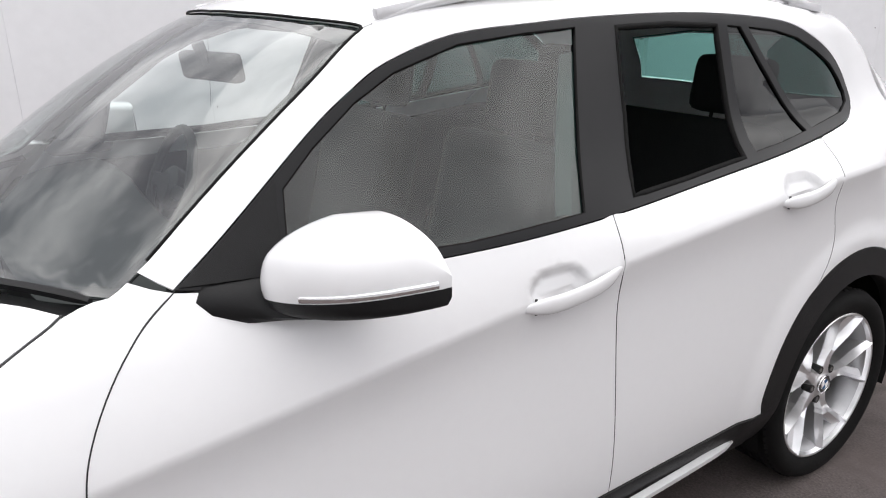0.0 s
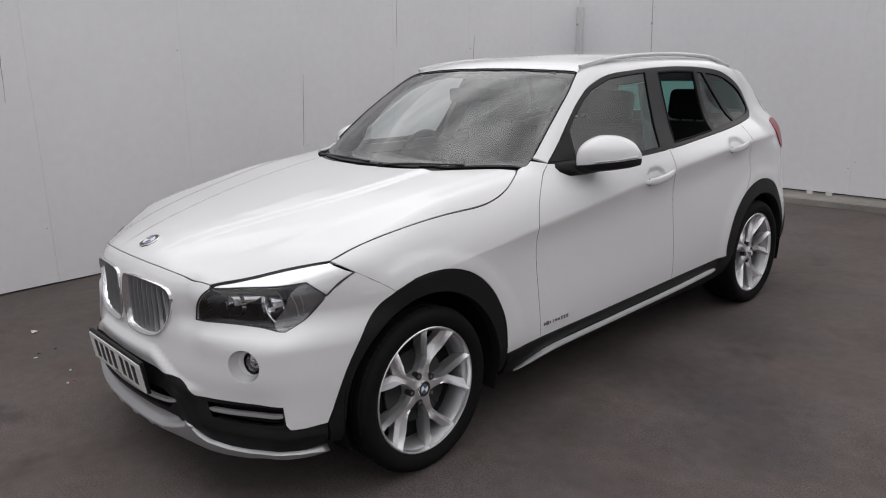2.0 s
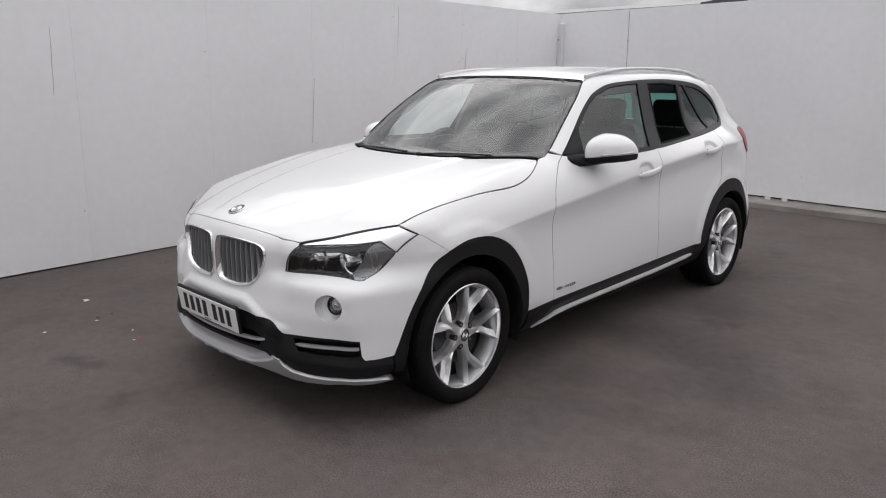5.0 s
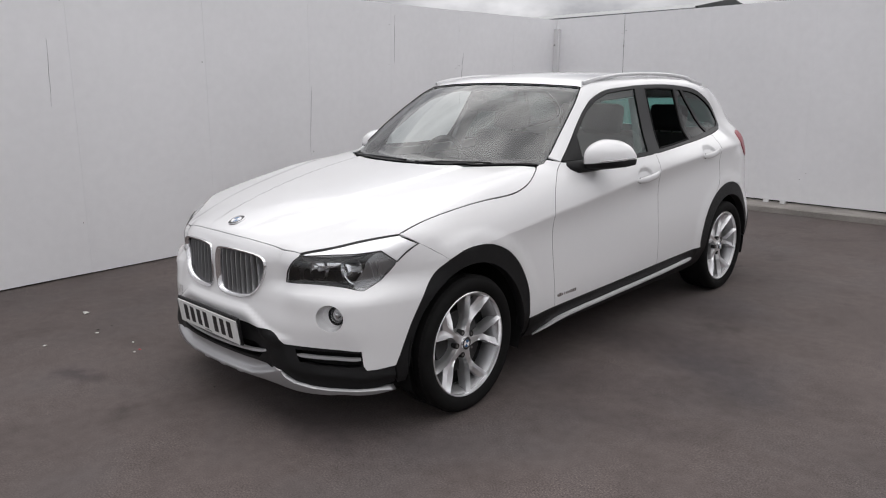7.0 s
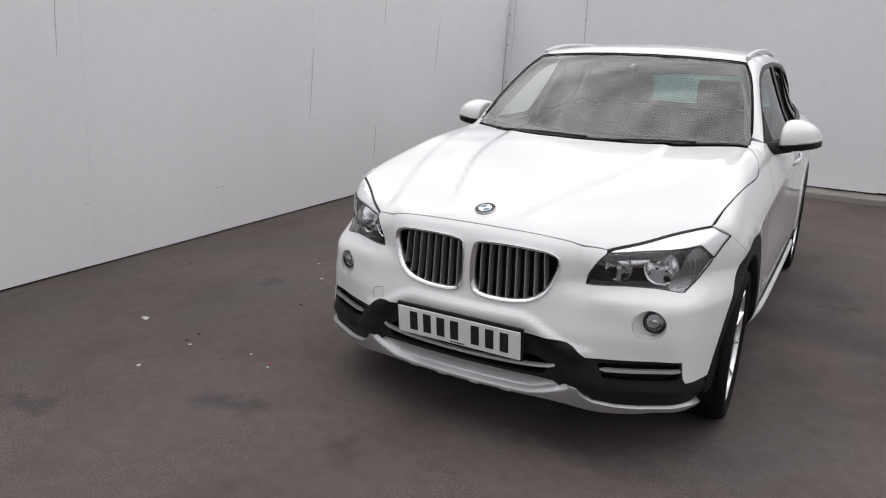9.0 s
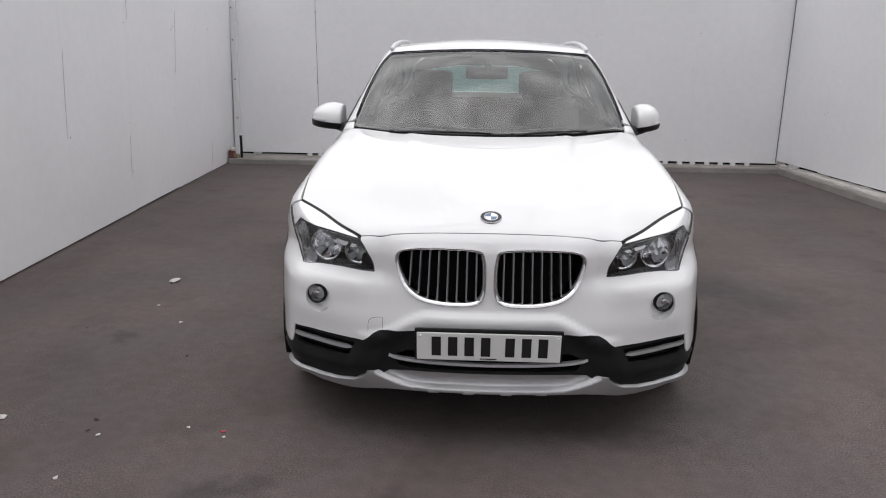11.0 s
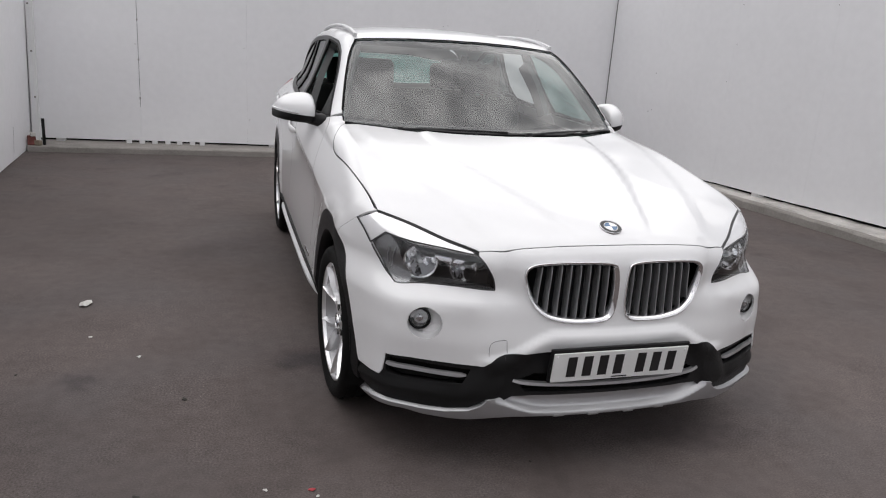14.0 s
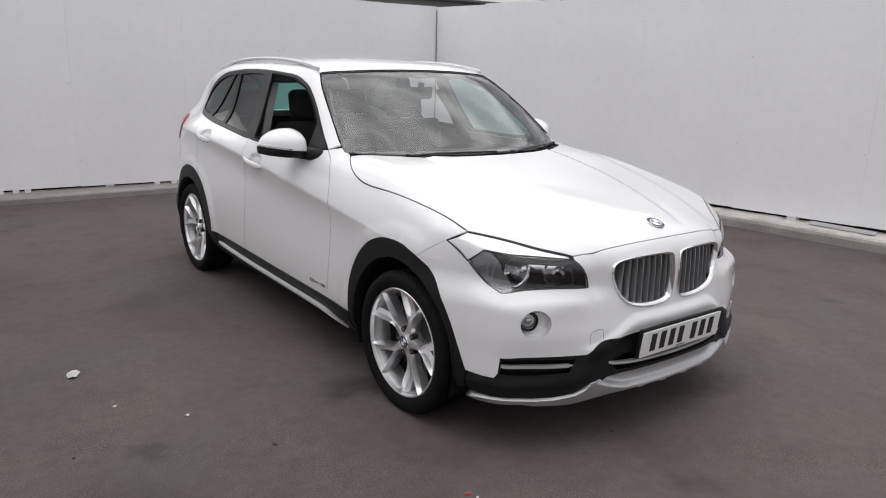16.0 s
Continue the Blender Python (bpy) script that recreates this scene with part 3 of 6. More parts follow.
def side(y, z):
    s = z - crease(y)
    v = (z - 0.2) / (crease(y) - 0.2)
    low, high = SIDE_LOW(np.minimum(v, 1)), SIDE_HIGH(np.maximum(s, 0))
    rear = smooth((y - 1.45) / 0.85)
    high = high + rear * (REAR_HIGH(np.maximum(s, 0)) - high) - REAR_NARROW(y) * REAR_SHARE(np.maximum(s, 0))
    fade = smooth((y - 0.1) / 0.7) * smooth((3.3 - y) / 0.6)
    flare = 0.0
    for cy in (0.02, 2.745):
        r = np.hypot(y - cy, z - 0.327)
        flare = flare + (0.009 if cy > 1 else 0.007 * smooth((y + 0.45) / 0.25)) * (1 - smooth((r - 0.475) / 0.06)) * smooth((z - 0.3) / 0.1)
    back = 0.035 * smooth((y - 2.75) / 0.3) * smooth((s + 0.09) / 0.1)
    return HALF_WIDTH(y) - back + flare + np.where(s > 0, high, np.where(v > 0.3, low * fade, low))


def hood(x, y):
    ax = np.abs(x)
    z = HOOD(y) - HOOD_DROP(y) * (ax / 0.78) ** 2.2
    z = z - 0.018 * smooth((y - 0.2) / 0.35) * np.minimum(ax / 0.76, 1.1) ** 6
    near = smooth((y + 0.74) / 0.25)
    z = z + 0.010 * near * (1 - smooth((ax - RIDGE(y) + 0.015) / 0.045))
    return z + 0.005 * near * (1 - smooth((ax - OUTER_RIDGE(y) + 0.025) / 0.06)) - 0.004


def top(x, y):
    base = 0.50 + 0.25 * (x / 0.75) ** 2
    screen = 1.07 + 0.62 * (y - base) + 0.03 * np.sin(np.clip((y - base) / 0.65, 0, 1) * np.pi)
    roof = ROOF(y) - (0.045 + 0.033 * smooth((y - 2.5) / 0.5)) * (np.abs(x) / 0.6) ** 2.2
    return -smax(-smax(hood(x, y), screen, 0.02), -roof, 0.05)


def nose(x, z):
    ax = np.abs(x)
    lip_z = 0.552 - 0.10 * smooth((ax - 0.22) / 0.24)
    lip = 0.015 * smooth((lip_z + 0.006 - z) / 0.030) * (1 - 0.9 * smooth((lip_z - 0.028 - z) / 0.05)) * (1 - smooth((ax - 0.42) / 0.10))
    valley = 0.010 * np.exp(-(((ax - 0.405) / 0.035) ** 2)) * smooth((z - 0.62) / 0.06)
    ledge = (1 - BEND_AT(z)) * NOSE_BEND(np.minimum(ax, 0.69)) * (1 - 0.7 * smooth((ax - 0.69) / 0.15))
    corner = 0.085 * smooth((ax - 0.68) / 0.13) * (1 - smooth((z - 0.60) / 0.12))
    ridge = 0.015 * np.exp(-np.abs(z - 0.625) / 0.035) * smooth((ax - 0.42) / 0.10) * (1 - smooth((ax - 0.72) / 0.1))
    return NOSE(z) - lip - ridge + valley + NOSE_BEND(ax) - ledge - corner


def tail(x, z):
    ax = np.abs(x)
    pillar = smooth((ax - 0.36) / 0.24) * (0.03 * smooth((z - 0.98) / 0.2) + 0.07 * smooth((z - 1.17) / 0.2))
    return TAIL(z) - TAIL_BEND(ax) * (1 - 0.25 * smooth((0.75 - z) / 0.3)) - pillar


def form(p):
    """Negative inside the car, in metres or so."""
    x, y, z = p[..., 0], p[..., 1], p[..., 2]
    f = smax(np.abs(x) - side(y, z), z - top(x, y), 0.055)
    f = smax(f, nose(x, z) - y, 0.07)
    return smax(f, y - tail(x, z), 0.08)


def normals(p):
    e = 0.005
    g = np.stack([form(p + d) - form(p - d) for d in np.eye(3) * e], -1)
    return g / np.maximum(np.linalg.norm(g, axis=-1, keepdims=True), 1e-9)


def meet(start, way, far):
    """Where rays that begin outside first come into the car: marching, then halving."""
    start = np.asarray(start, float)
    near, lo, hi = np.linspace(0, far, 60), np.zeros(len(start)), np.full(len(start), float(far))
    done = np.zeros(len(start), bool)
    for a, b in zip(near, near[1:]):
        inside = (form(start + b * way) < 0) & ~done
        lo, hi, done = np.where(inside, a, lo), np.where(inside, b, hi), done | inside
    for _ in range(26):
        mid = (lo + hi) / 2
        inside = form(start + mid[:, None] * way) < 0
        lo, hi = np.where(inside, lo, mid), np.where(inside, mid, hi)
    return start + ((lo + hi) / 2)[:, None] * way


# ---- panels cut from the car's outer surface ----
def unit(v):
    return np.array(v, float) / np.linalg.norm(v)


def view_axes(d):
    d = unit(d)
    u = np.cross(d, (0, 0, 1.0)) if abs(d[2]) < 0.9 else np.array([1.0, 0, 0])
    u = unit(u)
    return u, np.cross(u, d), d


VIEWS = {"side": view_axes((-1, 0, 0)), "front": view_axes((0, 1, 0)), "back": view_axes((0, -1, 0)), "top": view_axes((0, 0, -1)), "corner": view_axes((-0.66, 0.75, 0))}
REACH = {"side": 1.4, "front": 1.5, "back": 4.4, "top": 2.0, "corner": 2.2}
AXES = {"side": (1, 2), "front": (0, 2), "back": (0, 2), "top": (0, 1)}


def flat(points, view):
    """Points in space, or pairs on a main view's own two axes, as coordinates in a view."""
    p = np.array(points, float)
    if p.shape[1] == 2:
        q = np.zeros((len(p), 3))
        q[:, AXES[view]] = p
        p = q
    u, v, _ = VIEWS[view]
    return np.stack([p @ u, p @ v], 1)


def skin(plane, view, offset=0.0):
    """Lays points of a view on the car. Returns places and normals."""
    u, v, d = VIEWS[view]
    start = plane[:, :1] * u + plane[:, 1:] * v - d * REACH[view]
    p = meet(start, d, 3.0 if view != "top" else 2.0)
    n = normals(p)
    return p + n * offset, n


def on(points, view):
    """Points of a view laid on the car, in space."""
    return skin(flat(points, view), view)[0]


def even(loop, step):
    """A closed loop with points about a step apart that keeps its corners."""
    out = []
    for a, b in zip(loop, np.roll(loop, -1, 0)):
        k = max(1, int(np.ceil(np.linalg.norm(b - a) / step)))
        out += [a + (b - a) * i / k for i in range(k)]
    return np.array(out)


def within(pts, loop):
    x, y, got = pts[:, 0], pts[:, 1], np.zeros(len(pts), bool)
    for (x0, y0), (x1, y1) in zip(loop, np.roll(loop, -1, 0)):
        cross = (y0 > y) != (y1 > y)
        got ^= cross & (x < (x1 - x0) * (y - y0) / (y1 - y0 + 1e-15) + x0)
    return got


def shrunk(loop, gap):
    """The loop moved inwards by a gap."""
    a, b = np.roll(loop, 1, 0), np.roll(loop, -1, 0)
    area = np.sum(loop[:, 0] * b[:, 1] - b[:, 0] * loop[:, 1])
    d = b - a
    n = np.stack([-d[:, 1], d[:, 0]], 1) * np.sign(area)
    return loop + gap * n / np.maximum(np.linalg.norm(n, axis=1, keepdims=True), 1e-9)


def tidy(loop, least=0.002):
    keep = [loop[0]]
    for p in loop[1:]:
        if np.linalg.norm(p - keep[-1]) > least:
            keep.append(p)
    if np.linalg.norm(keep[-1] - keep[0]) < least:
        keep.pop()
    return np.array(keep)


def patch(loop, view, step=0.03, offset=0.0, thick=0.012, holes=(), gap=0.0018, flip=False, lift=None, extra=None):
    """A piece of the outer surface inside a loop, with a turned-in edge. lift(p) moves it further along its normal."""
    loop = shrunk(even(tidy(flat(loop, view)), step), gap)
    holes = [even(tidy(flat(h, view)), step * 0.7) for h in holes]
    lo, hi = loop.min(0), loop.max(0)
    gx, gy = np.meshgrid(np.arange(lo[0], hi[0], step), np.arange(lo[1], hi[1], step * 0.87))
    gx = gx + (np.arange(len(gx)) % 2)[:, None] * step / 2
    grid = np.stack([gx.ravel(), gy.ravel()], 1)
    grid = grid[within(grid, loop)]
    rims = [loop, *holes]
    if extra is not None:
        more = flat(extra, view)
        more = more[within(more, loop)]
        far = np.array([np.min(np.sum((more - g) ** 2, 1)) for g in grid]) if len(more) and len(grid) else np.ones(len(grid))
        grid = np.concatenate([grid[far > 0.011**2], more])
    for h in holes:
        grid = grid[~within(grid, h)]
    edge = np.concatenate(rims)
    near = np.array([np.min(np.sum((edge - g) ** 2, 1)) for g in grid]) if len(grid) else np.zeros(0)
    grid = grid[near > (0.4 * step if extra is None else 0.006) ** 2] if len(grid) else grid
    pts, edges, k = np.concatenate([edge, grid]), [], 0
    for r in rims:
        edges += [(k + i, k + (i + 1) % len(r)) for i in range(len(r))]
        k += len(r)
    got = geometry.delaunay_2d_cdt([Vector(p) for p in pts], edges, [], 0, 1e-6)
    pts, tris = np.array([tuple(v) for v in got[0]]), np.array([f for f in got[2] if len(f) == 3])
    mid = pts[tris].mean(1)
    good = within(mid, loop)
    for h in holes:
        good &= ~within(mid, h)
    tris = tris[good]
    used, tris = np.unique(tris, return_inverse=True)
    tris = tris.reshape(-1, 3)
    p, n = skin(pts[used], view, offset)
    if lift is not None:
        p = p + n * lift(p)[:, None]
        face = np.cross(p[tris[:, 1]] - p[tris[:, 0]], p[tris[:, 2]] - p[tris[:, 0]])
        sign = np.sign(np.sum(face * n[tris[:, 0]], 1))[:, None]
        m = np.zeros_like(n)
        for i in range(3):
            np.add.at(m, tris[:, i], face * sign)
        n = m / np.maximum(np.linalg.norm(m, axis=1, keepdims=True), 1e-12)
    face = np.cross(p[tris[:, 1]] - p[tris[:, 0]], p[tris[:, 2]] - p[tris[:, 0]])
    wrong = np.sum(face * n[tris[:, 0]], 1) < 0
    tris[wrong] = tris[wrong][:, ::-1]
    count = {}
    for t in tris:
        for a, b in ((t[0], t[1]), (t[1], t[2]), (t[2], t[0])):
            count[(a, b)] = count.get((a, b), 0) + 1
    rim = [(a, b) for a, b in count if (b, a) not in count]
    verts, norms, faces = list(p), list(n), [tuple(t) for t in tris]
    if thick:
        side_of = {}
        for a, b in rim:
            out = np.cross(p[b] - p[a], n[a])
            for i in (a, b):
                side_of.setdefault(i, []).append(out / max(np.linalg.norm(out), 1e-9))
        at = {}
        for i, outs in side_of.items():
            o = unit(np.sum(outs, 0) + 1e-9)
            at[i] = len(verts)
            verts += [p[i] + 0.0006 * o - 0.0006 * n[i], p[i] - thick * n[i]]
            norms += [unit(o + 0.5 * n[i]), o]
        for a, b in rim:
            faces.append((at[b], at[a], at[a] + 1, at[b] + 1))
            faces.append((b, a, at[a], at[b]))
    verts, norms = np.array(verts), np.array(norms)
    if flip:
        verts, norms, faces = verts * (-1, 1, 1), norms * (-1, 1, 1), [f[::-1] for f in faces]
    return verts, norms, faces


def panel(name, patches, mat, parent, label=""):
    """Patches joined into one mesh object with the smooth surface's own normals."""
    verts, norms, faces, k = [], [], [], 0
    for v, n, f in patches if isinstance(patches, list) else [patches]:
        verts.append(v)
        norms.append(n)
        faces += [tuple(int(i) + k for i in q) for q in f]
        k += len(v)
    me = bpy.data.meshes.new(name)
    me.from_pydata(np.concatenate(verts).tolist(), [], faces)
    me.validate()
    for poly in me.polygons:
        poly.use_smooth = True
    me.normals_split_custom_set_from_vertices(np.concatenate(norms).tolist())
    me.materials.append(mat)
    ob = new(name, me)
    ob.parent = parent
    return tagged(ob, label) if label else ob


# ---- the car ----
CAR = thing("car", (0, 0, 0), "white compact crossover car with black cladding and silver trim", "car")
BOTH = (False, True)
DOORS = {}


def mirror(pts):
    return [(-p[0], *p[1:]) for p in pts]


# lines on the body: (x, y) from above, (y, z) from the side
HOOD_EDGE = [(0.0, -0.707), (0.12, -0.703), (0.25, -0.688), (0.34, -0.670), (0.41, -0.649), (0.485, -0.625)]
BROW_TOP = [(0.485, -0.625), (0.57, -0.543), (0.66, -0.443), (0.74, -0.362), (0.776, -0.327)]
HOOD_SIDE = [(0.776, -0.327), (0.789, -0.19), (0.804, -0.027), (0.816, 0.15), (0.826, 0.34), (0.822, 0.455), (0.803, 0.548), (0.763, 0.636), (0.735, 0.668)]
HOOD_BACK = [(0.735, 0.668), (0.65, 0.602), (0.55, 0.533), (0.43, 0.465), (0.27, 0.408), (0.0, 0.385)]
COWL_BACK = [(0.732, 0.735), (0.65, 0.665), (0.55, 0.602), (0.43, 0.540), (0.27, 0.487), (0.0, 0.462)]
SCREEN_SIDE = [(0.732, 0.735), (0.730, 0.80), (0.709, 0.90), (0.678, 1.03), (0.641, 1.16), (0.592, 1.275)]
SCREEN_TOP = [(0.592, 1.275), (0.56, 1.274), (0.4, 1.225), (0.2, 1.185), (0.0, 1.17)]
ROOF_SIDE = [(0.592, 1.28), (0.585, 1.40), (0.575, 1.8), (0.57, 2.2), (0.56, 2.6), (0.53, 2.9), (0.49, 3.06)]
TIP, ARCH_TOUCH = (-0.272, 0.834), (-0.138, 0.744)


def arch(cy, r, a0, a1, n=14, cz=0.327):
    return [(cy + r * math.cos(radians(a)), cz + r * math.sin(radians(a))) for a in np.linspace(a0, a1, n)]


FRONT_ARCH = [(-0.425, 0.33), (-0.385, 0.43), (-0.345, 0.52), (-0.275, 0.635), (-0.205, 0.708), (-0.138, 0.744), (-0.05, 0.77), (0.05, 0.778), (0.15, 0.765), (0.255, 0.722), (0.337, 0.654), (0.390, 0.575), (0.424, 0.48), (0.430, 0.342)]
REAR_ARCH = [(2.745 + (0.452 - 0.055 * max(math.cos(radians(a)), 0)) * math.cos(radians(a)), 0.327 + 0.452 * math.sin(radians(a))) for a in np.linspace(180, 0, 14)]
REAR_ARCH[0] = (2.318, 0.375)
DOOR_FRONT = [(0.822, 1.076), (0.757, 1.028), (0.706, 0.973), (0.663, 0.903), (0.643, 0.838), (0.636, 0.74), (0.637, 0.59), (0.645, 0.352)]
B_SEAM = [(1.732, 1.057), (1.728, 0.93), (1.730, 0.70), (1.727, 0.50), (1.722, 0.374)]
REAR_SEAM = [(2.60, 1.116), (2.582, 1.05), (2.575, 0.95), (2.60, 0.86), (2.59, 0.81), (2.52, 0.717)]
SILL = [(0.430, 0.342), (0.645, 0.352), (1.20, 0.362), (1.722, 0.374), (2.318, 0.385)]
BELT = [(0.822, 1.076), (1.0, 1.056), (1.362, 1.046), (1.732, 1.053), (2.0, 1.068), (2.308, 1.091), (2.60, 1.118), (2.78, 1.141), (2.87, 1.164)]
DLO_TOP = [(0.822, 1.078), (0.929, 1.153), (1.10, 1.281), (1.20, 1.345), (1.289, 1.39), (1.448, 1.433), (1.65, 1.448), (1.85, 1.457), (2.116, 1.459), (2.336, 1.450), (2.539, 1.431), (2.648, 1.408), (2.746, 1.368), (2.829, 1.320), (2.884, 1.270), (2.909, 1.222), (2.904, 1.188), (2.87, 1.164)]


def chop(run, lo, hi, axis=0):
    """The part of a fine run between two values of one axis."""
    f = bend(run, 10)
    return [tuple(p) for p in f if lo - 1e-6 <= p[axis] <= hi + 1e-6]


# hood
half = [*bend(HOOD_EDGE, 5)[:-1], *bend(BROW_TOP, 4)[:-1], *bend(HOOD_SIDE, 4)[:-1], *bend(HOOD_BACK, 5)]
HOOD_LOOP = np.array(half + [(-x, y) for x, y in half[::-1]][1:-1])
panel("hood", patch(HOOD_LOOP, "top", 0.025, thick=0.02, gap=0.0028), WHITE_PAINT, CAR, "white painted hood with raised creases")

# roof
half = [*bend(SCREEN_TOP[::-1], 5)[:-1], *bend(ROOF_SIDE, 4), (0.25, 3.14), (0.0, 3.17)]
ROOF_LOOP = np.array(half + [(-x, y) for x, y in half[::-1]][1:-1])
panel("roof", patch(ROOF_LOOP, "top", 0.05, thick=0.02), WHITE_PAINT, CAR, "white painted roof")
HEAD_LOOP = [(x * 0.93, 1.3 + (y - 1.17) * 0.9) for x, y in ROOF_LOOP]
panel("headliner", patch(HEAD_LOOP, "top", 0.08, offset=-0.045, thick=0), TRIM_GREY, CAR, "pale grey headliner")

# windscreen, with its dark border
half = [*bend(COWL_BACK[::-1], 5), *bend(SCREEN_SIDE[1:], 4)[:-1], *bend(SCREEN_TOP, 5)]
half = half[:-1] if abs(half[-1][0]) < 1e-6 and abs(half[0][0]) > 1e-6 else half
SCREEN_LOOP = np.array(half + [(-x, y) for x, y in half[::-1]][1:-1])
inner = shrunk(tidy(SCREEN_LOOP), 0.022)
inner[:, 1] = np.clip(inner[:, 1], 0, 1.215 + 0.06 * (inner[:, 0] / 0.6) ** 2 - 0.05)
panel("windscreen", patch(SCREEN_LOOP, "top", 0.04, offset=-0.006, thick=0.004), SCREEN_GLASS, CAR, "large raked tinted windscreen").visible_shadow = False
panel("windscreen_border", patch(SCREEN_LOOP, "top", 0.03, offset=-0.011, thick=0.003, holes=[inner]), BLACK_GLOSS, CAR, "black border of the windscreen")

# cowl between hood and glass
full = [*[(-x, y) for x, y in bend(HOOD_BACK, 5)], *bend(HOOD_BACK[::-1], 5)[1:], *(bend(COWL_BACK, 5) + (0, 0.008)), *[(-x, y + 0.008) for x, y in bend(COWL_BACK[::-1], 5)[1:]]]
panel("cowl", patch(full, "top", 0.03, offset=-0.028, thick=0.02), BLACK_PLASTIC, CAR, "black plastic cowl grille")


hood_rim = [tuple(p) for p in on(bend(BROW_TOP[-1:] + HOOD_SIDE[1:], 4), "top")]
screen_rim = [tuple(p) for p in on(bend(SCREEN_SIDE, 4), "top")]
roof_rim = [tuple(p) for p in on(bend(ROOF_SIDE, 4), "top")]
side3 = lambda run: [tuple(p) for p in on(run, "side")]

# side doors, fenders, quarter panels
CREASE_ROWS = [(y, crease(y) + s) for y in np.arange(0.0, 3.4, 0.018) for s in (-0.030, -0.012, 0.0, 0.010, 0.026)]
CUPS = {"front": (1.545, 0.943), "rear": (2.395, 1.016)}


def cup(where):
    """Fine points and the hollow behind a door handle."""
    cy, cz = CUPS[where]
    pts = [(cy + a, cz + b) for a in np.arange(-0.10, 0.101, 0.01) for b in np.arange(-0.05, 0.056, 0.01)]

    def hollow(p):
        d = ((p[:, 1] - cy) / 0.075) ** 2 + ((p[:, 2] - cz - 0.004) / 0.036) ** 2
        return -0.017 * smooth((1.15 - d) / 0.45)

    return [q for q in CREASE_ROWS if abs(q[0] - cy) > 0.11] + pts, hollow


TAIL_LINE = [(3.18, 0.42), (3.22, 0.60), (3.22, 0.80), (3.19, 1.0), (3.17, 1.10), (3.15, 1.20), (3.12, 1.28), (3.08, 1.38)]
for flip in BOTH:
    fender = [*hood_rim, *screen_rim[:3], *side3(bend(DOOR_FRONT, 4)), *side3(bend(FRONT_ARCH[5:][::-1], 3)), *side3([ARCH_TOUCH, (-0.172, 0.77), (-0.225, 0.805), TIP])]
    panel("front_fender", patch(fender, "side", 0.03, flip=flip, extra=CREASE_ROWS), WHITE_PAINT, CAR)
    door = [*bend(DOOR_FRONT, 4)[::-1], *chop(BELT, 0.83, 1.725), *bend(B_SEAM, 3), *chop(SILL, 0.655, 1.71)[::-1]]
    rows, hollow = cup("front")
    DOORS[("front", flip)] = fd = panel("front_door", patch(door, "side", 0.03, flip=flip, extra=rows, lift=hollow), WHITE_PAINT, CAR, "white front door with a sharp crease" + (" and lowered window" if flip else ""))
    ra = [p for p in bend(REAR_ARCH, 3) if p[0] < 2.515 and p[1] < 0.716]
    door = [*bend(B_SEAM, 3)[::-1], *chop(BELT, 1.74, 2.595), *bend(REAR_SEAM, 4), *[tuple(p) for p in ra[::-1]], *chop(SILL, 1.732, 2.31)[::-1]]
    rows, hollow = cup("rear")
    DOORS[("rear", flip)] = rd = panel("rear_door", patch(door, "side", 0.03, flip=flip, extra=rows, lift=hollow), WHITE_PAINT, CAR, "white rear door with a sharp crease" + ("" if flip else " and lowered window"))
    ra = [p for p in bend(REAR_ARCH, 3) if p[0] > 2.525]
    quarter = [*screen_rim[3:], *roof_rim[1:], *side3(bend(TAIL_LINE[::-1], 4)), *side3([tuple(p) for p in ra[::-1]]), *side3(bend(REAR_SEAM[::-1], 4)), *side3(chop(BELT, 2.61, 2.86)), *side3(bend(DLO_TOP[::-1], 4)[1:])]
    panel("body_side_frame", patch(quarter, "side", 0.03, flip=flip, extra=CREASE_ROWS), WHITE_PAINT, CAR, "white pillars, roof edge and rear quarter")
    # black window surround with its openings
    g_front = [(1.005, 1.072), (1.03, 1.20), (1.10, 1.258), (1.20, 1.325), (1.295, 1.372), (1.45, 1.415), (1.62, 1.430), (1.772, 1.437), (1.71, 1.23), (1.655, 1.070), (1.362, 1.062)]
    g_rear = [(1.815, 1.079), (1.865, 1.24), (1.90, 1.432), (2.08, 1.434), (2.268, 1.425), (2.268, 1.30), (2.260, 1.20), (2.250, 1.105), (2.017, 1.088)]
    g_vent = [(2.300, 1.112), (2.308, 1.28), (2.312, 1.424), (2.368, 1.420), (2.465, 1.285), (2.562, 1.137), (2.43, 1.122)]
    g_quarter = [(2.594, 1.140), (2.50, 1.275), (2.40, 1.418), (2.535, 1.404), (2.64, 1.380), (2.73, 1.340), (2.80, 1.299), (2.855, 1.250), (2.876, 1.212), (2.862, 1.186), (2.79, 1.164)]
    dlo = [*bend(DLO_TOP, 4)[:-1], *bend(BELT[::-1], 4)[:-1]]
    surround = panel("window_surround", patch(dlo, "side", 0.03, offset=0.001, holes=[g_front, g_rear, g_vent, g_quarter], flip=flip), BLACK_GLOSS, CAR, "black window surround and pillar covers")
    for g, thick in ((g_front, 0.008 if flip else 0.004), (g_rear, 0.004 if flip else 0.008), (g_vent, 0.0035), (g_quarter, 0.0035)):
        loop3 = skin(even(tidy(flat(g, "side")), 0.04), "side", -0.003)[0] * ((-1 if flip else 1), 1, 1)
        part("window_seal", sweep(loop3.tolist(), ring(thick, thick, 8), True), RUBBER, surround, "black rubber window seal", 60)
    grow = lambda g: shrunk(np.array(g, float), -0.006)
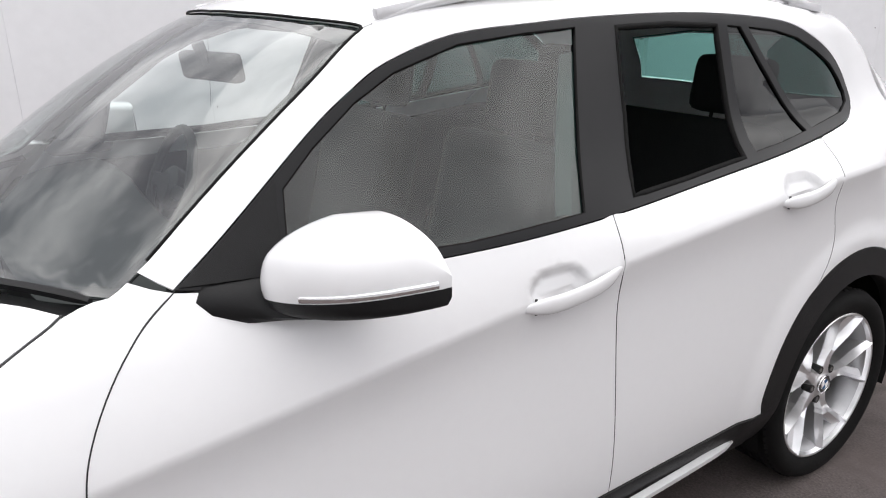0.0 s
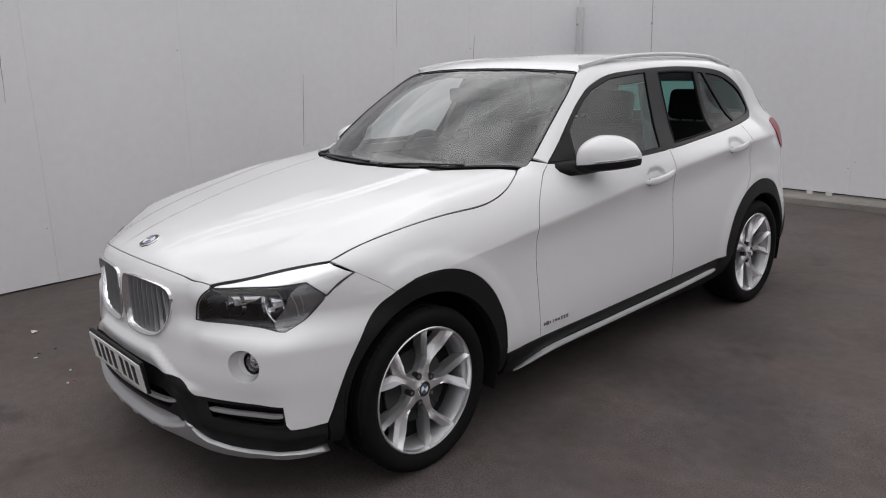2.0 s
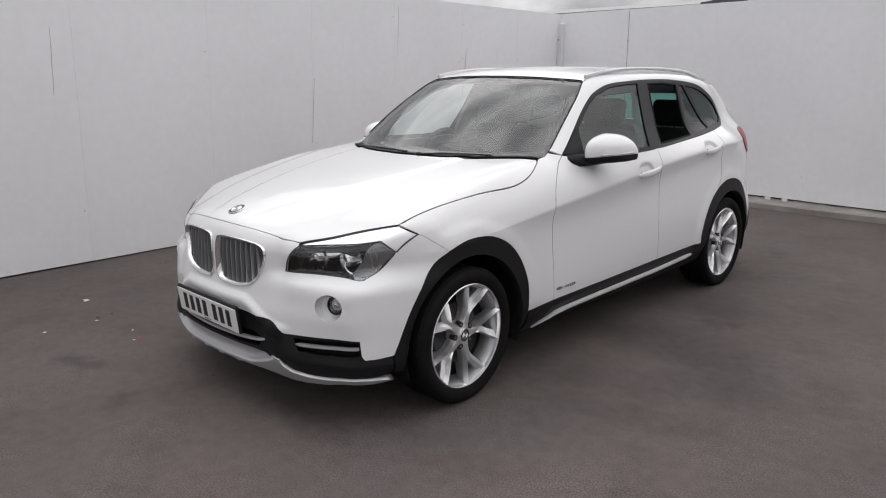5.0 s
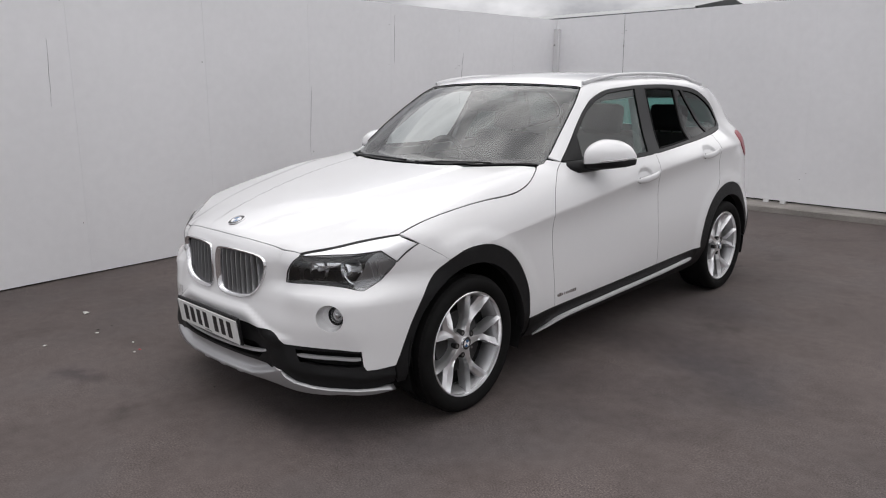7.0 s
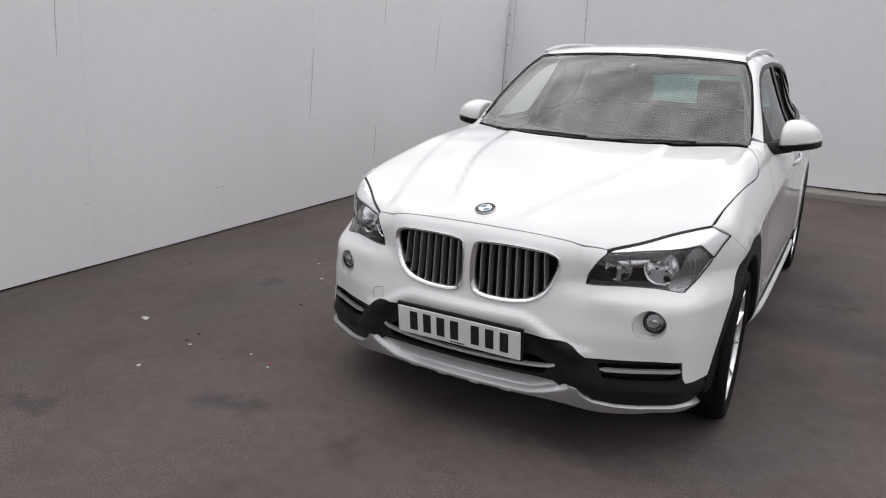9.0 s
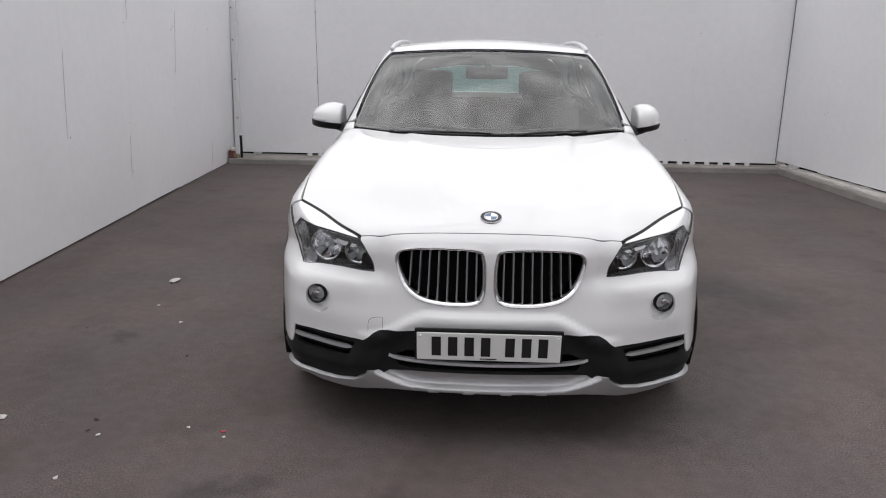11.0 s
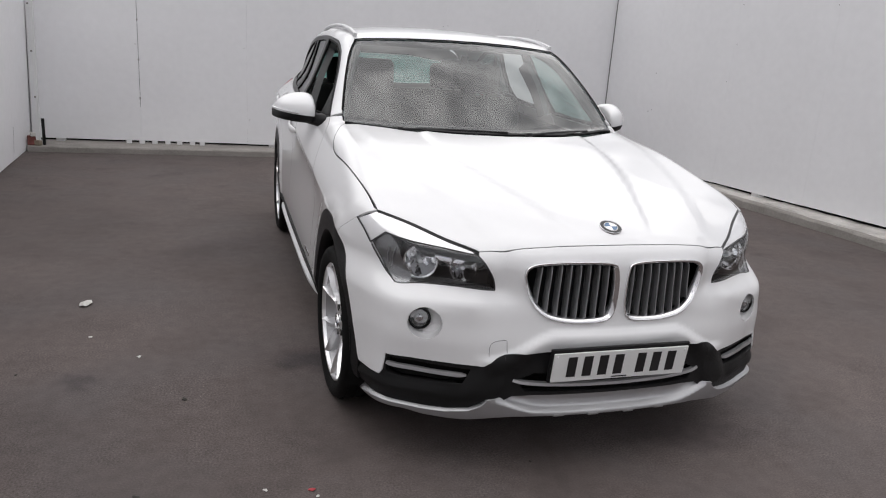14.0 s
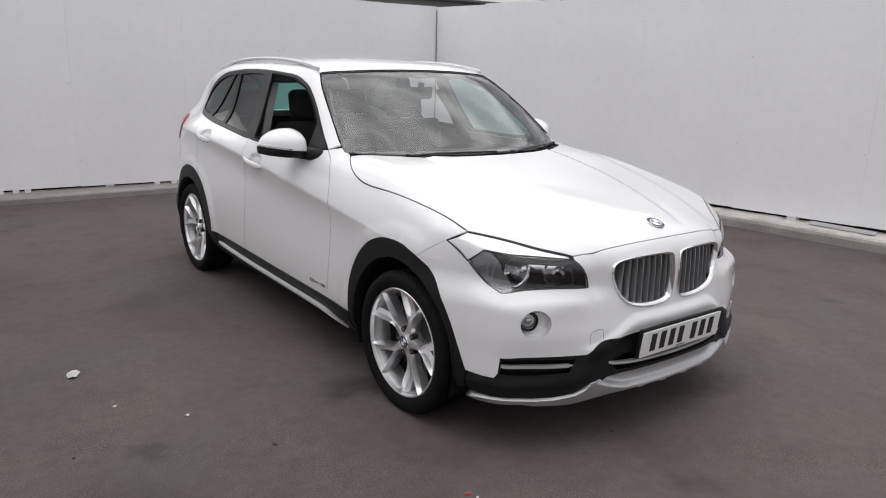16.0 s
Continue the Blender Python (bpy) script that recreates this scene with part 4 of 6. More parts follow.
    if not flip:
        panel("front_window", patch(grow(g_front), "side", 0.06, offset=-0.006, thick=0.004, flip=flip), SIDE_GLASS, fd, "closed green-tinted front window").visible_shadow = False
    else:
        panel("rear_window", patch(grow(g_rear), "side", 0.06, offset=-0.006, thick=0.004, flip=flip), DARK_GLASS, rd, "closed tinted rear window").visible_shadow = False
    for nm, g in (("vent_window", g_vent), ("quarter_window", g_quarter)):
        panel(nm, patch(grow(g), "side", 0.06, offset=-0.006, thick=0.004, flip=flip), DARK_GLASS, CAR, "fixed tinted side window").visible_shadow = False
    # black sill and arch trims
    sill = [*bend(SILL, 6), (2.33, 0.25), (2.2, 0.235), (0.55, 0.215), (0.45, 0.22)]
    panel("sill_cladding", patch(sill, "side", 0.03, offset=0.004, thick=0.03, flip=flip), BLACK_PLASTIC, CAR, "black plastic sill cladding")
    for name, outer, cy, r in (("front_arch_trim", FRONT_ARCH, 0.012, 0.372), ("rear_arch_trim", REAR_ARCH, 2.755, 0.362)):
        o = bend(outer, 4)
        inn = arch(cy, r, 172, 8, 24)
        low = ((o[-1][0], 0.255), (inn[-1][0] + 0.02, 0.255)) if cy < 1 else ()
        loop = [(o[0][0] + 0.01, 0.255), *o, *low, *inn[::-1], (inn[0][0] - 0.02, 0.255)]
        panel(name, patch(loop, "side", 0.025, offset=0.001, thick=0.05, flip=flip), BLACK_PLASTIC, CAR, "black plastic wheel arch trim")

# front bumper: middle and two corners
hood_edge3 = [tuple(p) for p in on(bend(HOOD_EDGE, 5), "top")]
brow3 = [tuple(p) for p in on(bend(BROW_TOP, 4), "top")]
split = 0.40
top_mid = [p for p in hood_edge3 if p[0] < split - 0.006]
seam_top = tuple(on([(split, float(np.interp(split, [q[0] for q in bend(HOOD_EDGE, 5)], [q[1] for q in bend(HOOD_EDGE, 5)])))], "top")[0])
seam = [tuple(p) for p in on([(split, z) for z in np.linspace(0.4635, seam_top[2], 12)], "front")]
low_mid = [tuple(p) for p in on(bend([(0.0, 0.482), (0.18, 0.480), (0.28, 0.477), (0.36, 0.470), (split, 0.4635)], 4), "front")]
KIDNEY = [(0.028, 0.756), (0.046, 0.775), (0.134, 0.780), (0.246, 0.776), (0.316, 0.765), (0.337, 0.742), (0.329, 0.695), (0.305, 0.640), (0.263, 0.604), (0.208, 0.588), (0.140, 0.582), (0.058, 0.587), (0.028, 0.614), (0.022, 0.69)]
KIDNEY_LOOP = bend(KIDNEY, 4, True)
half = [*low_mid[:-1], *seam[:-1], seam_top, *top_mid[::-1]]
MID_LOOP = half + mirror(half[::-1])[1:-1]
bumper = [patch(MID_LOOP, "front", 0.014, gap=0.0, holes=[KIDNEY_LOOP, KIDNEY_LOOP * (-1, 1)])]
LENS = [(0.432, -0.665, 0.672), (0.443, -0.663, 0.720), (0.468, -0.651, 0.763), (0.490, -0.630, 0.787), (0.600, -0.555, 0.796), (0.690, -0.490, 0.803), (0.766, -0.420, 0.815), (0.806, -0.368, 0.766), (0.789, -0.400, 0.728), (0.768, -0.436, 0.690), (0.740, -0.496, 0.656), (0.650, -0.550, 0.667), (0.545, -0.620, 0.674)]
LENS_INNER, LENS_TOP = bend(LENS[:4], 4), bend(LENS[3:7], 4)
LENS_OUTER, LENS_LOW = bend([LENS[7], LENS[8], LENS[9], LENS[10]], 4), bend([*LENS[9:], LENS[0]], 5)[5:]
LENS_LOOP = [tuple(p) for p in [*LENS_INNER[:-1], *LENS_TOP, *LENS_OUTER[:-1], *LENS_LOW[:-1]]]
low_out = [tuple(p) for p in on(bend([(split, 0.4635), (0.425, 0.450), (0.445, 0.434), (0.47, 0.416)], 4), "front")]
slot_top = [tuple(p) for p in on(bend([(0.47, -0.715, 0.416), (0.56, -0.68, 0.415), (0.66, -0.62, 0.414), (0.758, -0.53, 0.413)], 4), "corner")]
slot_side = [(0.768, -0.53, 0.35), (0.778, -0.522, 0.332)]
corner_low = [tuple(p) for p in on([(0.80, -0.48, 0.331), (0.84, -0.42, 0.337)], "corner")]
arch3 = side3(bend(FRONT_ARCH[:6], 4)[2:])
tip_run = side3([ARCH_TOUCH, (-0.172, 0.77), (-0.225, 0.805), TIP])
FOG = np.array([0.656, -0.616, 0.546])
fog_u, fog_v, fog_d = VIEWS["corner"]
FOG_HOLE = [FOG + fog_u * 0.060 * math.cos(a) + np.array([0, 0, 0.056 * math.sin(a)]) for a in np.linspace(0, 2 * math.pi, 28)[:-1]]
corner_loop = [*low_out[:-1], *slot_top, *slot_side, *corner_low, *arch3, *tip_run[1:], *[tuple(p) for p in LENS_OUTER[:-1]], *[tuple(p) for p in LENS_LOW], *[tuple(p) for p in LENS_INNER[1:-1]], brow3[0], *[p for p in hood_edge3 if split + 0.006 < p[0] < 0.482][::-1], seam_top, *seam[::-1][1:]]
corner_loop = [*bend([(p) for p in low_out], 1)[:-1], *corner_loop[len(low_out) - 1 :]]
for flip in BOTH:
    bumper.append(patch(corner_loop, "corner", 0.014, gap=0.0, holes=[FOG_HOLE], flip=flip))
panel("front_bumper", bumper, WHITE_PAINT, CAR, "white painted front bumper")


# dark tubes in the shut lines put the gaps' shade in as colour
def gap_strip(points, parent, label="dark strip standing in for the shade in a shut line", r=0.0026, deep=0.0022):
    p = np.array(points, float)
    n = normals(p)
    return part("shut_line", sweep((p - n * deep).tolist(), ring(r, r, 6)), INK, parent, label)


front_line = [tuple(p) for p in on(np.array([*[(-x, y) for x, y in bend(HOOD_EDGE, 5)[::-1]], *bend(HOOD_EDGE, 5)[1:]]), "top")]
gap_strip(front_line, CAR)
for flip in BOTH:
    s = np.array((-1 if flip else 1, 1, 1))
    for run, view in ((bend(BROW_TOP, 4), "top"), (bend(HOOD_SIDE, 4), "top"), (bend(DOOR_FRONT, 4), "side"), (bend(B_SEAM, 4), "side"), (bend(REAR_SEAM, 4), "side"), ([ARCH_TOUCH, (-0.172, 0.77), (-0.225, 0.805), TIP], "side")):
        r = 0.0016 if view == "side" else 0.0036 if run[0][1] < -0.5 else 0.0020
        gap_strip(on(run, view) * s, CAR, r=r, deep=r * 0.8)
    gap_strip(np.array([*on(LENS_LOOP, "corner"), on(LENS[:1], "corner")[0]]) * s, CAR, r=0.003, deep=0.002)
    gap_strip(np.array([*side3([TIP]), *on(bend([tuple(side3([TIP])[0]), (0.822, -0.325, 0.805), LENS[7]], 3), "corner")]) * s, CAR, r=0.0032, deep=0.0015)
    lip = on(bend(BROW_TOP, 4), "top")
    # another dark tube draws the shaded gap above the eyebrow
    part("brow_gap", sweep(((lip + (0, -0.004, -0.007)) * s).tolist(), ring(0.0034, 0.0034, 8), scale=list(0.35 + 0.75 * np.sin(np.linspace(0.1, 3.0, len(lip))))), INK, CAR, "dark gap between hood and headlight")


# square cover of the towing eye
tow = np.array([(-0.452, 0.452), (-0.452, 0.480), (-0.447, 0.496), (-0.434, 0.505), (-0.415, 0.510), (-0.397, 0.511), (-0.395, 0.495), (-0.394, 0.467)])
gap_strip(on(bend(tow, 3), "front"), CAR, "fine outline of the towing eye cover", r=0.0009, deep=0.0002)

# black rubber round the windscreen
rim = [*[(-x, y) for x, y in bend(SCREEN_SIDE[1:], 4)[:-1]], *[(-x, y) for x, y in bend(SCREEN_TOP, 5)], *bend(SCREEN_TOP[::-1], 5)[1:], *bend(SCREEN_SIDE[1:], 4)[:-1][::-1]]
p, n = skin(flat(np.array(rim), "top"), "top", -0.001)
part("windscreen_seal", sweep(p.tolist(), ring(0.0038, 0.003)), RUBBER, CAR, "black rubber windscreen seal", 60)
# ---- car: lamps, grilles, lower bumper ----
def well(name, loop, view, depth, mat, parent, label="", step=0.03, flip=False, narrow=0.0, top=-0.002):
    """A hollow behind an opening: walls and a floor."""
    f = even(tidy(flat(loop, view)), step)
    a, n = skin(f, view, top)
    b, _ = skin(shrunk(f, narrow), view, -depth)
    k = len(a)
    verts, norms = np.concatenate([a, b]), np.concatenate([-n, -n])
    faces = [(i, (i + 1) % k, k + (i + 1) % k, k + i) for i in range(k)]
    mid = (a.mean(0) + b.mean(0)) / 2
    norms = mid - verts
    norms /= np.linalg.norm(norms, axis=1, keepdims=True)
    walls = [verts, norms, faces]
    floor_v, floor_n, floor_f = patch(shrunk_loop(loop, view, narrow), view, step, offset=-depth, thick=0, gap=0)
    if flip:
        walls = [verts * (-1, 1, 1), norms * (-1, 1, 1), [q[::-1] for q in faces]]
        floor_v, floor_n, floor_f = floor_v * (-1, 1, 1), floor_n * (-1, 1, 1), [q[::-1] for q in floor_f]
    return panel(name, [tuple(walls), (floor_v, floor_n, floor_f)], mat, parent, label)


def shrunk_loop(loop, view, gap):
    """A loop drawn in within its view, back in space."""
    u, v, d = VIEWS[view]
    f = shrunk(tidy(flat(loop, view)), gap)
    return f[:, :1] * u + f[:, 1:] * v


def placed(bm, m):
    bmesh.ops.transform(bm, matrix=m, verts=bm.verts)
    return bm


def bowl(r, depth, steps=32):
    """A reflector opening towards -y."""
    prof = [(r, 0.0), (r * 1.06, -0.002), (r * 1.06, 0.004), (r * 0.98, 0.004)] + [(r * math.sqrt(max(1 - k, 0)) * 0.98, 0.004 + depth * k) for k in np.linspace(0.1, 1, 7)]
    bm = lathe(prof, steps, "Y")
    for v in bm.verts:
        if v.co.y > 0.006 and abs(v.co.x) > 0.002:
            v.co.y += 0.10 * depth * math.sin(v.co.x / r * 9.0) * (1 if v.co.z > -0.3 * r else 0.2)
    return bm


for flip in BOTH:
    s = -1 if flip else 1
    lamp = panel("headlight", patch(LENS_LOOP, "corner", 0.03, offset=-0.001, thick=0.01, flip=flip), CLEAR, CAR, "large clear-lens headlight with twin round reflectors")
    lamp.visible_shadow = False
    well("lamp_housing", LENS_LOOP, "corner", 0.16, BLACK_GLOSS, lamp, "glossy black lamp housing", flip=flip, narrow=0.008, top=-0.012)
    brow = [*brow3[1:], *side3([TIP]), LENS[7], *[tuple(p) for p in LENS_TOP[::-1]]]
    panel("eyebrow", patch(brow, "corner", 0.02, offset=-0.004, thick=0.015, gap=0.0035, flip=flip), BROW, lamp, "bright silvery eyebrow strip")
    for nm, c, r, d in (("low_beam", (0.646, -0.470, 0.722), 0.058, 0.06), ("high_beam", (0.512, -0.545, 0.718), 0.045, 0.05)):
        m = pose(s * c[0], c[1], c[2], -3, 0, s * 8)
        ob = part(nm, placed(bowl(r, d), m), REFLECTOR, lamp, "round faceted chrome reflector", 14)
        part("bulb", placed(lathe([(0.0, -0.012), (0.008, -0.008), (0.010, 0.0), (0.009, 0.05)], 12, "Y"), m), ENAMEL, lamp, "small frosted bulb", 40)
        part("lamp_ring", placed(lathe([(r * 1.045, -0.014), (r * 1.085, -0.014), (r * 1.10, 0.0), (r * 1.05, 0.0)], 32, "Y", True), m), CHROME, lamp, "thin bright lip round the reflector", 40)
    bridge = [tuple(p) for p in on([(0.545, -0.62, 0.775), (0.60, -0.58, 0.786), (0.64, -0.55, 0.788), (0.625, -0.57, 0.735), (0.585, -0.60, 0.712), (0.560, -0.61, 0.735)], "corner")]
    panel("lamp_bridge", patch(bridge, "corner", 0.012, offset=-0.062, thick=0, gap=0, flip=flip), REFLECTOR, lamp, "bright bridge between the reflectors")
    turn = [LENS[6], LENS[7], LENS[8], LENS[9], LENS[10], tuple(on([(0.69, -0.515, 0.672)], "corner")[0]), tuple(on([(0.715, -0.48, 0.73)], "corner")[0]), tuple(on([(0.725, -0.455, 0.785)], "corner")[0])]
    panel("turn_lamp", patch(bend(turn, 5, True), "corner", 0.012, offset=-0.014, thick=0, gap=0.003, flip=flip), TURN, lamp, "grey turn signal reflector")
    fins = [((0.735, -0.462, 0.775), (0.752, -0.452, 0.700)), ((0.757, -0.440, 0.768), (0.762, -0.436, 0.712)), ((0.712, -0.485, 0.672), (0.736, -0.470, 0.676))]
    for a, b in fins:
        run = skin(flat(bend([a, tuple((np.array(a) + b) / 2 + (0.006, 0, 0)), b], 4), "corner"), "corner", -0.012)[0] * (s, 1, 1)
        part("turn_lamp_rib", sweep(run.tolist(), ring(0.002, 0.003, 6)), SLAT, lamp, "bright reflector rib", 40)
    # kidney grille
    k3 = skin(flat(KIDNEY_LOOP, "front"), "front", 0.003)[0] * (s, 1, 1)
    grille = part("kidney_grille", sweep(k3.tolist(), [(-0.010, 0.001), (-0.0085, 0.005), (-0.005, 0.005), (0.006, -0.008), (0.006, -0.03), (-0.007, -0.03)] if not flip else [(0.010, 0.001), (0.0085, 0.005), (0.005, 0.005), (-0.006, -0.008), (-0.006, -0.03), (0.007, -0.03)], True, up=(0, -1, 0)), CHROME, CAR, "rounded chrome grille frame with upright slats", 50)
    well("grille_back", KIDNEY_LOOP, "front", 0.075, BLACK_MATT, grille, "dark void behind the slats", flip=flip)
    kx, kz = KIDNEY_LOOP[:, 0], KIDNEY_LOOP[:, 1]
    for i in range(8):
        x = 0.050 + 0.0350 * i
        z_at = [z for (xa, za), (xb, zb) in zip(KIDNEY_LOOP, np.roll(KIDNEY_LOOP, -1, 0)) if (xa - x) * (xb - x) <= 0 and xa != xb for z in [za + (zb - za) * (x - xa) / (xb - xa)]]
        lo, hi = min(z_at) + 0.004, max(z_at) - 0.004
        pts = [(x + 0.012 * (0.5 - t) * (i / 8), lo + (hi - lo) * t) for t in np.linspace(0, 1, 7)]
        p3 = skin(flat(pts, "front"), "front", -0.014)[0] * (s, 1, 1)
        part("slat", sweep(p3.tolist(), [(-0.0018, 0.006), (0.0018, 0.006), (0.0034, -0.006), (0.0034, -0.03), (-0.0034, -0.03), (-0.0034, -0.006)], up=(0, -1, 0)), SLAT, grille)
    # fog lamp in its round hollow
    fog = well("fog_lamp_recess", FOG_HOLE, "corner", 0.040, WHITE_PAINT, CAR, "round white fog lamp hollow", step=0.015, flip=flip, narrow=0.012, top=0.0)
    c = np.array([0.669, -0.588, 0.554])
    m = pose(s * c[0], c[1], c[2], -2, 0, s * 14)
    part("fog_lamp", placed(lathe([(0.0, -0.012), (0.018, -0.0115), (0.030, -0.007), (0.034, 0.0), (0.034, 0.03)], 28, "Y"), m), CLEAR, fog, "clear fog lamp glass", 40)
    part("fog_ring", placed(lathe([(0.034, -0.008), (0.039, -0.006), (0.040, 0.03), (0.034, 0.03)], 28, "Y", True), m), BLACK_GLOSS, fog, "black fog lamp ring", 40)
    part("fog_bulb", placed(lathe([(0.0, -0.006), (0.012, -0.002), (0.014, 0.008), (0.008, 0.03)], 12, "Y"), m), CHROME, fog, "chrome bulb shield", 40)
    part("fog_reflector", placed(bowl(0.030, 0.03, 24), m @ pose(0, 0.004, 0)), TURN, fog, "dark fog lamp reflector", 40)

# lower bumper in black, with intake, slots and silver skid trim
BLACK_OFF = -0.006
intake = [(-0.36, 0.372), (-0.33, 0.331), (0.33, 0.331), (0.36, 0.372), (0.30, 0.40), (-0.30, 0.40)]
seam_low = [tuple(p) for p in on([(split, z) for z in np.linspace(0.29, 0.4635, 8)], "front")]
half = [*low_mid[:-1], *seam_low[::-1], *[tuple(p) for p in on([(0.37, 0.312), (0.3, 0.320), (0.15, 0.322), (0.0, 0.322)], "front")]]
LOWER_MID = half + mirror(half[::-1])[1:-1]
slot = [tuple(p) for p in on([(0.51, -0.70, 0.398), (0.60, -0.66, 0.400), (0.70, -0.58, 0.402), (0.752, -0.53, 0.403), (0.757, -0.53, 0.345), (0.70, -0.58, 0.338), (0.60, -0.66, 0.338), (0.53, -0.69, 0.345)], "corner")]
low_c = [*low_out[1:], *slot_top[1:], *slot_side, *corner_low, *[tuple(p) for p in on([(0.835, -0.42, 0.26), (0.80, -0.46, 0.245), (0.772, -0.538, 0.243), (0.72, -0.58, 0.240), (0.656, -0.621, 0.236), (0.58, -0.66, 0.238), (0.51, -0.704, 0.252), (0.455, -0.729, 0.297)], "corner")], *seam_low]


def brace(p):
    """The proud leg between intake and slot."""
    t = np.abs(np.abs(p[:, 0]) - (0.40 + 0.55 * np.clip(0.44 - p[:, 2], 0, 0.2)))
    ridge = smooth((np.abs(p[:, 0]) - 0.52) / 0.1) * smooth((0.022 - np.abs(p[:, 2] - 0.298)) / 0.02)
    return 0.012 * smooth((0.09 - t) / 0.06) * smooth((p[:, 2] - 0.255) / 0.06) + 0.010 * ridge


lower = [patch(LOWER_MID, "front", 0.02, offset=BLACK_OFF, gap=0, thick=0.03, holes=[intake], lift=brace)]
for flip in BOTH:
    lower.append(patch(low_c, "corner", 0.02, offset=BLACK_OFF, gap=0, thick=0.03, holes=[slot], flip=flip, lift=brace))
low_ob = panel("lower_bumper", lower, BLACK_PLASTIC, CAR, "black textured lower bumper")
well("intake", [(x, z) for x, z in intake], "front", 0.10, BLACK_MATT, low_ob, "dark lower air intake", top=-0.008)
bar = skin(flat(bend([(-0.37, 0.372), (-0.33, 0.364), (-0.2, 0.359), (0.0, 0.357), (0.2, 0.359), (0.33, 0.364), (0.37, 0.372)], 4), "front"), "front", -0.004)[0]
part("intake_bar", sweep(bar.tolist(), [(-0.007, -0.012), (0.006, -0.012), (0.004, 0.006), (-0.006, 0.004)], up=(0, -1, 0)), SKID, low_ob, "silver intake bar", 40)
for flip in BOTH:
    s = -1 if flip else 1
    well("bumper_slot", slot, "corner", 0.05, BLACK_MATT, low_ob, "dark slot in the bumper corner", step=0.02, flip=flip, top=-0.008)
    bar = skin(flat(on(bend([(0.525, -0.70, 0.376), (0.60, -0.66, 0.375), (0.70, -0.58, 0.377), (0.752, -0.53, 0.380)], 4), "corner"), "corner"), "corner", -0.008)[0] * (s, 1, 1)
    part("slot_bar", sweep(bar.tolist(), [(-0.009, -0.006), (0.009, -0.006), (0.007, 0.006), (-0.007, 0.006)], scale=[0.4] + [1] * (len(bar) - 2) + [0.8]), SKID, low_ob, "silver slot bar", 40)

half = [tuple(p) for p in on(bend([(0.0, 0.325), (0.2, 0.325), (0.33, 0.321), (0.40, 0.309), (0.455, 0.297)], 4), "front")] + [tuple(p) for p in on(bend([(0.405, 0.232), (0.34, 0.242), (0.2, 0.247), (0.0, 0.247)], 4), "front")]


def dish(p):
    edge = 0.256 + 0.040 * smooth((np.abs(p[:, 0]) - 0.26) / 0.2)
    keep = 1 - smooth((np.abs(p[:, 0]) - 0.37) / 0.07)
    return 0.012 - keep * (0.034 * smooth((p[:, 2] - edge) / 0.014) + 0.15 * np.maximum(p[:, 2] - edge - 0.01, 0))


skid_rows = [(x, 0.256 + 0.040 * float(smooth(np.array((abs(x) - 0.26) / 0.2))) + d) for x in np.arange(-0.44, 0.445, 0.02) for d in (-0.006, 0.0, 0.004, 0.009, 0.016)]
skid = [patch(half + mirror(half[::-1])[1:-1], "front", 0.025, offset=0.0, gap=0, thick=0.03, lift=dish, extra=skid_rows)]
wing = [tuple(p) for p in on([(0.450, -0.731, 0.298), (0.475, -0.722, 0.272), (0.51, -0.704, 0.252), (0.58, -0.66, 0.238), (0.656, -0.621, 0.236), (0.72, -0.58, 0.241), (0.772, -0.538, 0.245), (0.80, -0.47, 0.240), (0.82, -0.41, 0.230), (0.80, -0.45, 0.226), (0.751, -0.547, 0.227), (0.70, -0.58, 0.224), (0.641, -0.608, 0.213), (0.56, -0.65, 0.210), (0.499, -0.68, 0.214), (0.45, -0.71, 0.224), (0.398, -0.730, 0.235)], "corner")]
for flip in BOTH:
    skid.append(patch(wing, "corner", 0.02, offset=0.012, gap=0, thick=0.03, flip=flip))
skid_ob = panel("skid_trim", skid, SKID, CAR, "silver lower skid trim")
for x in (-0.2, -0.07, 0.07, 0.2):
    part("skid_tab", boxed((0.042, 0.024, 0.012), (x, -0.784 + 0.25 * x * x, 0.2455), 0.004), SKID, skid_ob)

# number plate with plain bars
tilt = pose(0, -0.812, 0.440, 7)
part("plate_holder", placed(boxed((0.536, 0.012, 0.128), (0, 0.010, 0.003), 0.004), tilt), BLACK_PLASTIC, CAR, "black number plate holder")
plate = part("number_plate", placed(boxed((0.520, 0.006, 0.111), (0, 0, 0), 0.0025), tilt), PLATE_WHITE, CAR, "white number plate with plain black bars")
for i in range(7):
    x = -0.187 + 0.0595 * i + (0.026 if i > 3 else -0.002)
    part("bar", placed(boxed((0.034, 0.0012, 0.077), (x, -0.0034, 0.002)), tilt), INK, plate)
part("bar", placed(boxed((0.06, 0.0012, 0.004), (0.0, -0.0034, -0.047)), tilt), INK, plate)
for x in (-0.247, 0.247):
    part("plate_screw", placed(lathe([(0, -0.005), (0.004, -0.0045), (0.005, -0.003), (0.005, 0)], 12, "Y"), tilt @ pose(x, 0, 0.043)), ENAMEL, plate)

